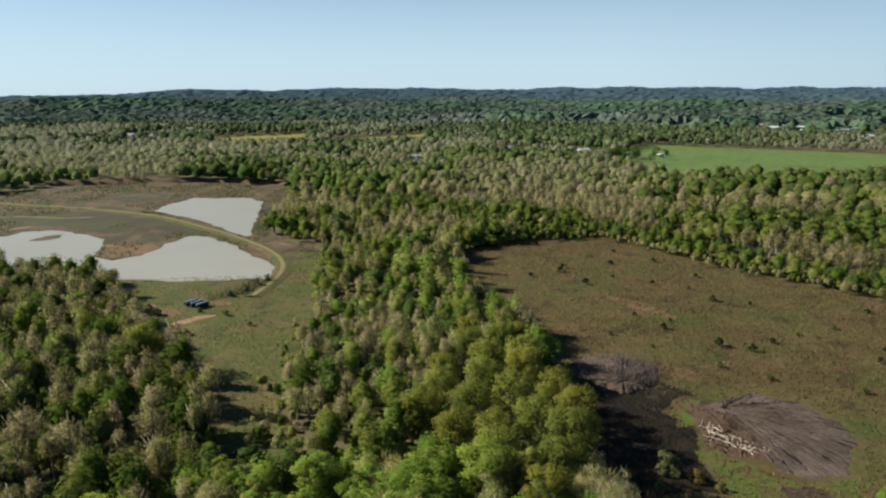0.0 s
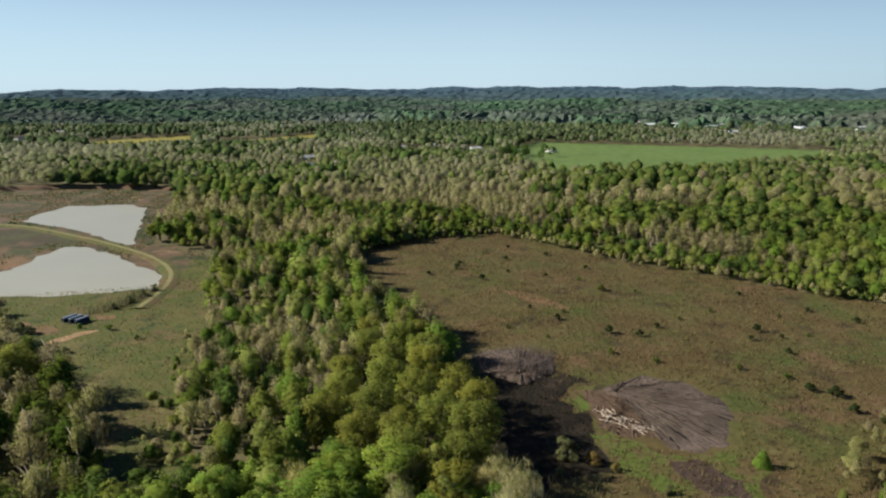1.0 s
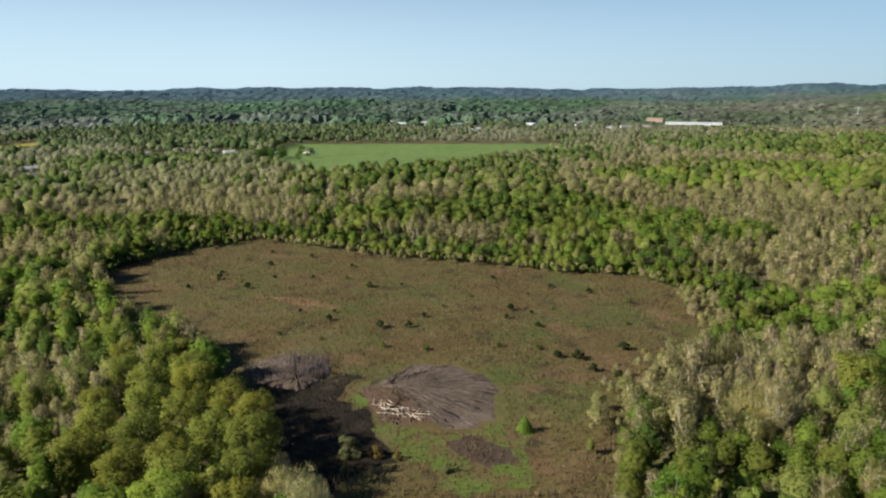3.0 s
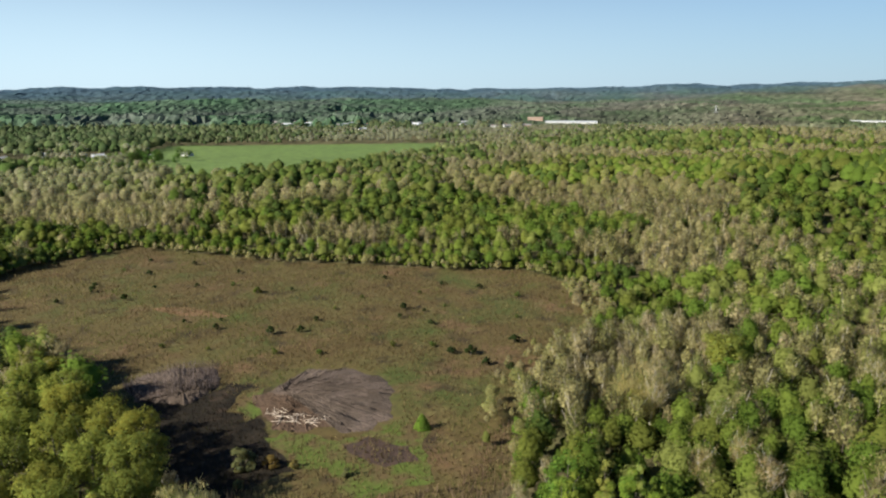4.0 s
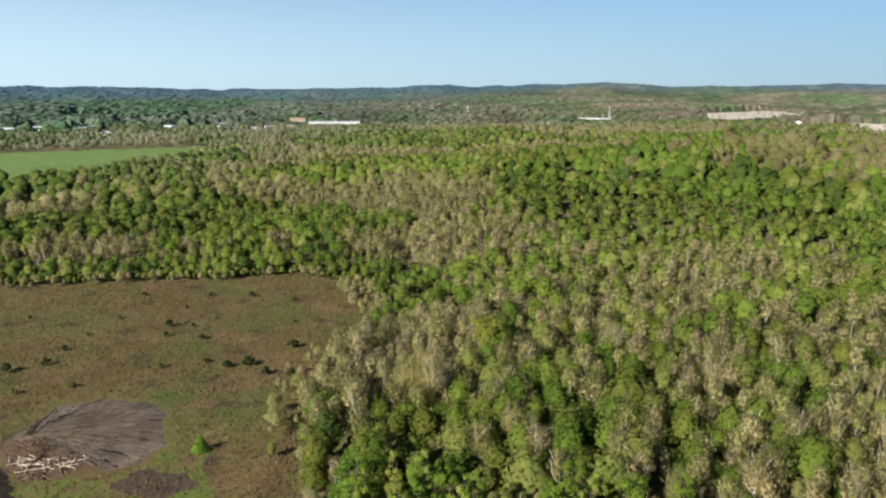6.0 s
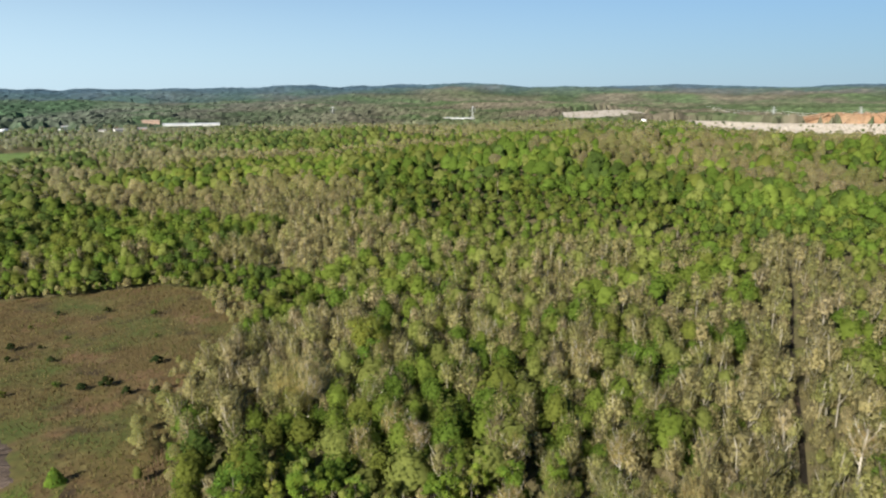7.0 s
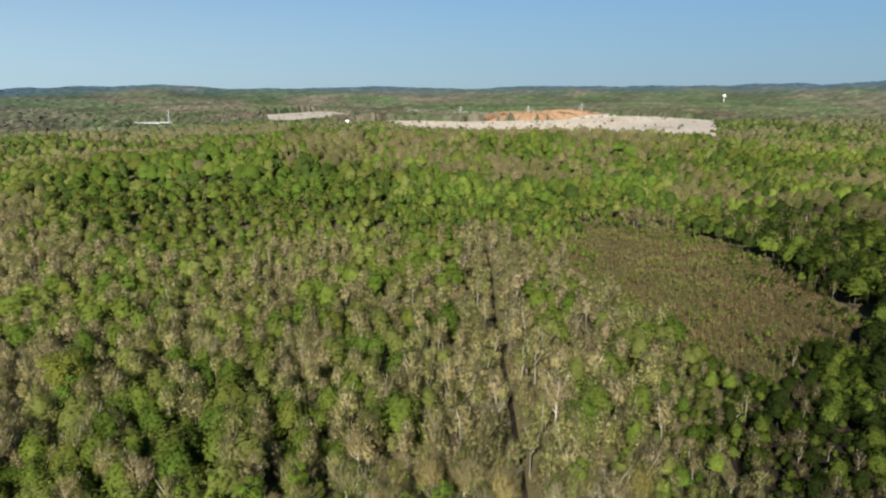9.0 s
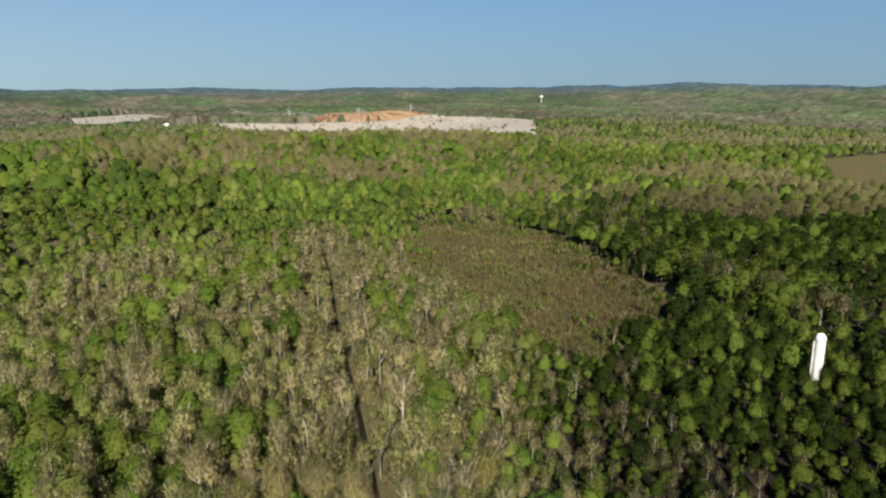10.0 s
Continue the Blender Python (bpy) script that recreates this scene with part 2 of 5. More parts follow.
def inside(poly, x, y):
    x, y = np.asarray(x, float), np.asarray(y, float)
    hit = np.zeros(x.shape, bool)
    for (ax, ay), (bx, by) in zip(poly, poly[1:] + poly[:1]):
        if ay != by:
            hit ^= ((ay > y) != (by > y)) & (x < (bx - ax) * (y - ay) / (by - ay) + ax)
    return hit


def near_line(line, x, y):
    d = np.full(np.shape(x), 1e9)
    for (ax, ay), (bx, by) in zip(line, line[1:]):
        u = np.clip(((x - ax) * (bx - ax) + (y - ay) * (by - ay)) / ((bx - ax) ** 2 + (by - ay) ** 2), 0, 1)
        d = np.minimum(d, np.hypot(x - ax - u * (bx - ax), y - ay - u * (by - ay)))
    return d


def soft_noise(x, y, size, seed=0):
    """Smooth noise from 0 to 1 over the plan."""
    x, y = np.asarray(x, float) / size + seed * 17.3, np.asarray(y, float) / size + seed * 9.1
    i, j = np.floor(x), np.floor(y)
    u, v = x - i, y - j
    u, v = u * u * (3 - 2 * u), v * v * (3 - 2 * v)
    r = lambda a, b: np.modf(np.abs(np.sin(a * 127.1 + b * 311.7 + seed * 74.7) * 43758.5453))[0]
    return (r(i, j) * (1 - u) + r(i + 1, j) * u) * (1 - v) + (r(i, j + 1) * (1 - u) + r(i + 1, j + 1) * u) * v


RIDGES = [(-24, 2750, 13, 330, 34), (-2, 3300, 12, 300, 26), (22, 2500, 9, 260, 22), (40, 3000, 10, 300, 30), (58, 2350, 8, 240, 20), (72, 2900, 9, 300, 26),
          (96, 2900, 10, 320, 22), (112, 2200, 8, 260, 24), (126, 1700, 8, 220, 20), (132, 2600, 10, 300, 26), (64, 1250, 9, 160, 12), (120, 1000, 9, 140, 12), (8, 1750, 10, 160, 10), (-28, 1500, 9, 170, 10)]


def height(x, y):
    """The lie of the land: flat near by, a knoll to the east, low ridges beyond (bearing, distance, half-widths, rise), raised quarry ground and far hills."""
    x, y = np.asarray(x, float), np.asarray(y, float)
    r, az = np.hypot(x, y), np.degrees(np.arctan2(x, y))
    far = np.clip((r - 2000) / 1600, 0, 1)
    h = 27 * (0.72 + 0.5 * soft_noise(x, y, 190, 9)) * np.exp(-(near_line([(620, 190), (780, 90), (900, -60), (900, -240)], x, y) / 165) ** 2)
    for a, d, wa, wr, rise in RIDGES:
        h = h + rise * np.exp(-((az - a) / wa) ** 2 - ((r - d) / wr) ** 2)
    h = h + 13 * np.exp(-(near_line([(1640, 60), (1500, -150), (1600, -330), (1600, -600)], x, y) / 400) ** 4)
    h = h + 15 * np.exp(-(np.hypot(x - 2330, y - 300) / 380) ** 4)
    h = h + far * (30 * soft_noise(x, y, 900, 2) + 18 * soft_noise(x, y, 400, 3) - 20)
    turn = np.clip(az / 109, -0.3, 0.95)
    up = np.clip((r - 3600) / 1150, 0, 1)
    return h + up * up * (3 - 2 * up) * (50 + 66 * turn) * (0.90 + 0.2 * soft_noise(x, y, 620, 5))


def mesh_from(name, verts, faces, mats, tint=None, slots=None, normals=None):
    """A mesh from arrays; faces: an (n, 3) or (n, 4) array."""
    verts, faces = np.asarray(verts, np.float32), np.asarray(faces, np.int32)
    me = bpy.data.meshes.new(name)
    k = faces.shape[1]
    me.vertices.add(len(verts)), me.loops.add(faces.size), me.polygons.add(len(faces))
    me.vertices.foreach_set("co", verts.ravel())
    me.loops.foreach_set("vertex_index", faces.ravel())
    me.polygons.foreach_set("loop_start", np.arange(0, faces.size, k, dtype=np.int32))
    if slots is not None:
        me.polygons.foreach_set("material_index", np.asarray(slots, np.int32))
    for m in mats:
        me.materials.append(m)
    if tint is not None:
        a = me.attributes.new("tint", "FLOAT_COLOR", "POINT")
        tint = np.asarray(tint)
        a.data.foreach_set("color", (tint if tint.shape[1] == 4 else np.c_[tint, np.ones(len(verts))]).astype(np.float32).ravel())
    me.update(calc_edges=True)
    me.validate()
    if normals is not None:
        me.normals_split_custom_set_from_vertices(normals / (np.linalg.norm(normals, axis=1)[:, None] + 1e-9))
    return me


def rng(seed):
    return np.random.default_rng(seed)


def ring_sheet(r_list, a_list, close=False):
    """Faces of a sheet in polar steps; returns r, angle (flat arrays) and quads."""
    R, A = np.meshgrid(r_list, a_list, indexing="ij")
    nr, na = R.shape
    i, j = np.meshgrid(np.arange(nr - 1), np.arange(na if close else na - 1), indexing="ij")
    k = (j + 1) % na
    return R.ravel(), A.ravel(), np.stack([i * na + j, i * na + k, (i + 1) * na + k, (i + 1) * na + j], -1).reshape(-1, 4)


def sheet(name, poly, z, mat, label, category, wobble=3.0, step=5.0, seed=1, kind="structure"):
    """A piece of ground: a polygon with an uneven edge, draped a little above the ground sheet."""
    pts, g = [], rng(seed)
    for (ax, ay), (bx, by) in zip(poly, poly[1:] + poly[:1]):
        n = max(1, int(math.hypot(bx - ax, by - ay) / step))
        for i in range(n):
            pts.append((ax + (bx - ax) * i / n, ay + (by - ay) * i / n))
    p = np.array(pts)
    q = p.copy()
    q[:, 0] += wobble * (2 * soft_noise(p[:, 0], p[:, 1], wobble * 3, seed) - 1) + wobble * 0.3 * g.normal(size=len(p))
    q[:, 1] += wobble * (2 * soft_noise(p[:, 0], p[:, 1], wobble * 3, seed + 5) - 1) + wobble * 0.3 * g.normal(size=len(p))
    flat, _, tris = mathutils.geometry.delaunay_2d_cdt([Vector((a, b)) for a, b in q], [], [list(range(len(q)))], 1, 1e-4)[:3]
    me = bpy.data.meshes.new(name)
    me.from_pydata([(v.x, v.y, float(height(v.x, v.y)) + z) for v in flat], [], [t if sum(flat[t[k - 1]].cross(flat[t[k]]) for k in range(3)) > 0 else t[::-1] for t in tris])
    me.materials.append(mat)
    return tagged(new(name, me), label, category, kind=kind)


# ---- ground ----
r, a, quads = ring_sheet(np.r_[0.0, np.arange(20, 600, 40), np.geomspace(600, 5400, 60)], np.linspace(0, 2 * np.pi, 240, endpoint=False), True)
gx, gy = r * np.sin(a), r * np.cos(a)
me = mesh_from("ground", np.c_[gx, gy, height(gx, gy)], quads, [M_FLOOR])
tagged(new("ground", me), "woodland ground of grass and brown leaf litter", "ground", kind="structure")
sheet("field", FIELD, 0.04, M_FIELD, "overgrown fallow field of brown dead weeds and grass", "field", 3, 5, 3)
sheet("meadow", MEADOW, 0.05, M_MEADOW, "rough green meadow beside the ponds with brown patches", "meadow", 3, 5, 4)
sheet("pond_margin", POND_LAND, 0.03, M_MUD, "bare brown and green land round the ponds", "ground", 5, 8, 5)
sheet("water", POND_A, 0.10, M_WATER, "still grey silty pond water", "pond", 2, 6, 6)
sheet("water", POND_B, 0.10, M_WATER, "still grey silty pond water with an uneven shore", "pond", 2.2, 6, 7)
sheet("crop_field", CROP, 0.5, M_CROP, "bright green crop field edged by woods", "field", 6, 12, 8)
sheet("crop_field", MUSTARD_A, 0.5, M_MUSTARD, "yellow flowering crop field between woods", "field", 6, 12, 9)
sheet("crop_field", MUSTARD_B, 0.5, M_MUSTARD, "yellow flowering crop field between woods", "field", 6, 12, 10)
sheet("quarry_floor", QUARRY_B, 5.0, M_GRAVEL, "pale bare stripped ground beyond the woods", "quarry", 12, 15, 12)
sheet("tilled_field", TILLED, 0.5, M_TILLED, "half green and brown tilled field", "field", 5, 12, 13)
# black sheet added for the shade in gaps between the young trees
sheet("shade_ground", [(118, -62), (150, -80), (190, -104), (214, -150), (245, -184), (240, -262), (150, -285), (50, -225), (56, -100)], 0.05, M_SHADE, "ground under thick young woods, gap shade painted in near black", "ground", 6, 6, 16)
sheet("scrub_ground", SCRUB, 0.06, M_FIELD, "brown scrubby old field between woods", "field", 4, 6, 14)

# ---- trees ----
LEAFY = [(0.110, 0.170, 0.030), (0.146, 0.196, 0.037), (0.16, 0.186, 0.040), (0.080, 0.122, 0.030), (0.19, 0.218, 0.060)]
BARE = [(0.35, 0.305, 0.155), (0.325, 0.295, 0.14), (0.305, 0.30, 0.12), (0.32, 0.27, 0.155)]


def cards(g, centre, out, size, long=1.0):
    """Leaf sprays: one uneven triangle each, facing roughly outwards."""
    n = len(centre)
    nrm = out + g.normal(size=(n, 3)) * 0.36 + (0, 0, 0.22)
    nrm /= np.linalg.norm(nrm, axis=1)[:, None]
    t = np.cross(nrm, g.normal(size=(n, 3)))
    t /= np.linalg.norm(t, axis=1)[:, None] + 1e-9
    b = np.cross(nrm, t)
    s = size * g.uniform(0.6, 1.35, (n, 1))
    k = g.uniform(-0.3, 0.3, (n, 1))
    v = np.stack([centre - t * s * 0.6 - b * s * 0.45, centre + t * s * 0.6 - b * s * (0.45 + k), centre + b * s * 0.75 * long + t * s * k], 1)
    return v.reshape(-1, 3), np.arange(3 * n).reshape(-1, 3)


def tube(path, radii, sides=5):
    """A tapered limb along a path."""
    path, v, f = np.asarray(path, float), [], []
    for i, (p, rad) in enumerate(zip(path, radii)):
        d = path[min(i + 1, len(path) - 1)] - path[max(i - 1, 0)]
        d = d / (np.linalg.norm(d) + 1e-9)
        u = np.cross(d, (0.3, 1, 0.1)); u /= np.linalg.norm(u)
        w = np.cross(d, u)
        for k in range(sides):
            c = 2 * math.pi * k / sides
            v.append(p + rad * (math.cos(c) * u + math.sin(c) * w))
    for i in range(len(path) - 1):
        for k in range(sides):
            a, b = i * sides + k, i * sides + (k + 1) % sides
            f += [(a, b, b + sides), (a, b + sides, a + sides)]
    return np.array(v), np.array(f)


def join(parts):
    """Parts of vertices and faces in one; with normals where every part has them."""
    if len(parts[0]) == 3:
        v, f = join([p[:2] for p in parts])
        return v, f, np.concatenate([p[2] for p in parts])
    vs, fs, n = [], [], 0
    for v, f in parts:
        vs.append(v), fs.append(f + n)
        n += len(v)
    return np.concatenate(vs), np.concatenate(fs)


def lobes(g, h, w, low, count):
    """Clumps of a crown of height h and half-width w that begins at the height low."""
    z = low + (h - low) * g.uniform(0.10, 0.88, count)
    rel = (z - low) / (h - low)
    reach = w * np.sqrt(np.clip(1 - ((rel - 0.42) / 0.68) ** 2, 0.05, 1)) * g.uniform(0.45, 0.84, count)
    a = np.arange(count) * 2.4 + g.uniform(0, 0.9, count)
    c = np.c_[reach * np.cos(a), reach * np.sin(a), z]
    c[0] = (0, 0, h - 0.28 * w)
    return c, w * g.uniform(0.24, 0.42, count)


def dome(g, w, low, count, deep):
    """The round of a crown 1 m high: a function from directions to points on its clumped outline, and its middle."""
    mid = np.array((0, 0, low + 0.40 * (1 - low)))
    k = g.normal(size=(count, 3))
    k[:, 2] = np.abs(k[:, 2]) - 0.25
    k /= np.linalg.norm(k, axis=1)[:, None]
    far = g.uniform(0.86, 1.06, count)

    def outline(d):
        c = np.clip(d @ k.T, -1, 1)
        swell = (np.exp(-(np.arccos(c) / 0.42) ** 2) * far).max(1)
        return mid + d * (w, w, 1 - mid[2]) * ((1 - deep) + deep * swell)[:, None]
    return outline, mid


def shell(g, outline, mid, rings, seg, scale=0.9, reach=0.60):
    """The closed mass of a crown: top, sides and a little of the underside, as triangles with soft normals."""
    th = np.pi * reach * (np.arange(1, rings + 1) / rings)
    t, a = np.meshgrid(th, 2 * np.pi * np.arange(seg) / seg, indexing="ij")
    a = a + (np.arange(rings) % 2)[:, None] * np.pi / seg + g.uniform(-0.25, 0.25, a.shape) * 2 * np.pi / seg
    d = np.concatenate([[(0, 0, 1.0)], np.stack([np.sin(t) * np.cos(a), np.sin(t) * np.sin(a), np.cos(t)], -1).reshape(-1, 3)])
    v = mid + (outline(d) - mid) * scale * g.uniform(0.94, 1.06, (len(d), 1))
    f = [(0, 1 + j, 1 + (j + 1) % seg) for j in range(seg)]
    for i in range(rings - 1):
        for j in range(seg):
            p, q = 1 + i * seg + j, 1 + i * seg + (j + 1) % seg
            f += [(p, p + seg, q), (q, p + seg, q + seg)]
    f = np.array(f)
    fn = np.cross(v[f[:, 1]] - v[f[:, 0]], v[f[:, 2]] - v[f[:, 0]])
    n = np.zeros_like(v)
    for k in range(3):
        np.add.at(n, f[:, k], fn)
    n /= np.linalg.norm(n, axis=1)[:, None] + 1e-9
    return v, f, 0.5 * n + 0.2 * d + (0, 0, 0.5)


def skeleton(g, h, w, low, limbs, thick, sides=5, branchlets=0):
    """Trunk and limbs; with branchlets, each limb forks into fine ones that fan upwards."""
    lean = g.normal(size=2) * 0.03 * h
    top = np.array((lean[0], lean[1], h * 0.88))
    zs = np.linspace(0, 1, 6)
    path = [np.array((lean[0] * s * s + 0.1 * g.normal(), lean[1] * s * s + 0.1 * g.normal(), top[2] * s - (0.3 if s == 0 else 0))) for s in zs]
    parts, ends = [tube(path, thick * (1 - 0.88 * zs) * np.r_[1.35, 1, 1, 1, 1, 1], sides + 1)], [path[-1]]
    for i in range(limbs):
        s = g.uniform(0.34, 0.80)
        p = np.array((lean[0] * s * s, lean[1] * s * s, top[2] * s))
        a = i * 2.4 + g.uniform(-0.5, 0.5)
        ln = w * g.uniform(0.7, 1.0) * (1.25 - 0.5 * s)
        d = np.array((math.cos(a), math.sin(a), 0))
        q = [p, p + d * ln * 0.38 + (0, 0, ln * 0.38), p + d * ln * 0.68 + (0, 0, ln * 0.85), p + d * ln * 0.86 + (0, 0, ln * 1.35)]
        rr = thick * (1 - s * 0.8)
        parts.append(tube(q, [rr * 0.6, rr * 0.42, rr * 0.25, rr * 0.08], sides - 1))
        ends += q[1:]
        for k in range(branchlets):
            b = q[1] + (q[2] - q[1]) * g.uniform(0, 1)
            e = b + (d * g.uniform(0.1, 0.5) + g.normal(size=3) * (0.35, 0.35, 0.1) + (0, 0, g.uniform(0.5, 0.9))) * ln * 0.6
            parts.append(tube([b, e], [rr * 0.2, rr * 0.05], 3))
            ends.append(e)
    return join(parts), np.array(ends)


def leaf_crown(g, h, w, low, count, n, size, open_in=0.55):
    c, rad = lobes(g, h, w, low, count)
    k = g.choice(count, n, p=rad ** 2 / (rad ** 2).sum())
    d = g.normal(size=(n, 3)); d[:, 2] = d[:, 2] * 0.9 + 0.25
    d /= np.linalg.norm(d, axis=1)[:, None]
    p = c[k] + d * (rad[k] * g.uniform(open_in ** 2, 1.15, n) ** 0.5)[:, None] * (1, 1, 0.85)
    v, f = cards(g, p, d, size)
    return v, f, rounding(g, p, d, h, w, low)


def rounding(g, p, d, h, w, low):
    """Normals that follow the round of the clump and of the whole crown, so that sprays shade as a soft mass."""
    whole = (p - (0, 0, 0.5 * (h + low))) / (w, w, 0.5 * (h - low))
    return np.repeat(0.42 * d + 0.5 * whole + (0, 0, 0.4) + g.normal(size=p.shape) * 0.12, 3, 0)


def twig_crown(g, h, w, low, ends, n, size, slim=0.09):
    """Fine twigs that fan up and out to the round edge of the crown, and along the limbs."""
    outline, mid = dome(g, w / h, low / h, 9, 0.22)
    d = g.normal(size=(n, 3))
    d[:, 2] = np.abs(d[:, 2]) * 1.1 - 0.3
    d /= np.linalg.norm(d, axis=1)[:, None]
    p = h * (mid + (outline(d) - mid) * (g.uniform(0.10, 1.0, n) ** 0.45)[:, None])
    m = n // 5
    p[:m] = ends[g.integers(0, len(ends), m)] + g.normal(size=(m, 3)) * 0.10 * w
    way = p - (0, 0, low * 0.7)
    way = way / np.linalg.norm(way, axis=1)[:, None] + g.normal(size=(n, 3)) * 0.26 + (0, 0, 0.2)
    way /= np.linalg.norm(way, axis=1)[:, None]
    s = np.cross(way, d + g.normal(size=(n, 3)) * 0.6)
    s /= np.linalg.norm(s, axis=1)[:, None]
    ln, wd = size * g.uniform(0.6, 1.4, (n, 1)), size * slim * g.uniform(0.6, 1.5, (n, 1))
    p = p - way * ln * 0.6
    v = np.stack([p - s * wd * 0.5, p + s * wd * 0.5, p + way * ln], 1)
    return v.reshape(-1, 3), np.arange(3 * n).reshape(-1, 3), 0.6 * rounding(g, p, d, h, w, low) + np.repeat(g.normal(size=(n, 3)) * 0.35, 3, 0) + (0, 0, 0.35)


def tinted(g, nv, base, spread=0.08, cover=0.8):
    """One tint per triangle, near the base colour; cover: how much of the spray is leaf and not gap."""
    k = g.normal(size=(nv // 3 + 1, 1)) * spread
    warm = g.normal(size=(nv // 3 + 1, 1)) * 0.06
    t = np.asarray(base) * np.exp(k) * np.c_[1 + warm, np.ones_like(warm), 1 - warm]
    return np.c_[np.repeat(np.clip(t, 0.004, 1), 3, 0)[:nv], np.full(nv, cover)]


def part(name, me, parent, label=""):
    ob = new(name, me)
    ob.parent = parent
    return tagged(ob, label)


def tree_thing(kind, seed):
    """A tree of about 10 m (scaled where it stands): trunk and crown."""
    g = rng(seed)
    bark = M_PALE if kind in ("pale", "bare_pale") else M_BARK
    h, low, w = {"leafy": (10, 1.1, 3.1), "round": (10, 2.4, 3.9), "dark": (10, 1.6, 3.2), "slim": (10, 1.6, 2.0), "pale": (10, 3.2, 2.4), "bare": (10, 2.6, 2.9), "bare_pale": (10, 3.2, 2.9)}[kind]
    sparse = kind in ("pale", "bare", "bare_pale")
    (sv, sf), ends = skeleton(g, h, w, low, {"bare": 12, "bare_pale": 12, "pale": 9}.get(kind, 6), {"slim": 0.12, "pale": 0.17, "bare_pale": 0.26, "bare": 0.17}.get(kind, 0.16), 5, 4 if sparse else 0)
    root = new("tree")
    trunk = mesh_from("trunk", sv, sf, [bark])
    if not sparse:
        cv, cf, cn = leaf_crown(g, h, w, low, {"leafy": 24, "round": 30, "slim": 18, "dark": 22}[kind], {"leafy": 3200, "round": 3900, "slim": 2000, "dark": 2700}[kind], {"leafy": 0.25, "round": 0.26, "slim": 0.22, "dark": 0.26}[kind], 0.3)
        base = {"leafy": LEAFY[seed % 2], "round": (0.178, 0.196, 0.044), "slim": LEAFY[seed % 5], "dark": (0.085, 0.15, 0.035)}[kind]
        tint = tinted(g, len(cv), np.array(base) * (1.4 if kind in ("leafy", "slim") else 1.1), 0.10, 0.85)
        words = {"leafy": "broadleaf tree with fresh green spring leaves", "round": "tall round tree with yellow-green young leaves", "slim": "slim young tree with thin green foliage", "dark": "dense dark green broadleaf tree"}[kind]
    else:
        tw = twig_crown(g, h, w, low, ends, {"bare": 3000, "pale": 1600, "bare_pale": 1700}[kind], 0.80, 0.085)
        lf = leaf_crown(g, h, w * 0.95, low, 12, 260 if kind != "pale" else 900, 0.17, 0.1)
        cv, cf, cn = join([tw, lf])
        tint = np.concatenate([tinted(g, len(tw[0]), np.array(BARE[seed % 4]) * 1.38, 0.12, 0.75), tinted(g, len(lf[0]), LEAFY[4] if seed % 2 else LEAFY[1], 0.10, 0.75)])
        words = {"pale": "tall tree with pale trunk and sparse new leaves", "bare": "nearly bare grey-brown woodland tree in early spring", "bare_pale": "nearly bare tree with pale whitish limbs"}[kind]
    part("trunk", trunk, root)
    part("crown", mesh_from("crown", cv, cf, [M_LEAF], tint, normals=cn), root)
    return tagged(root, words, "tree", "woodland trees")


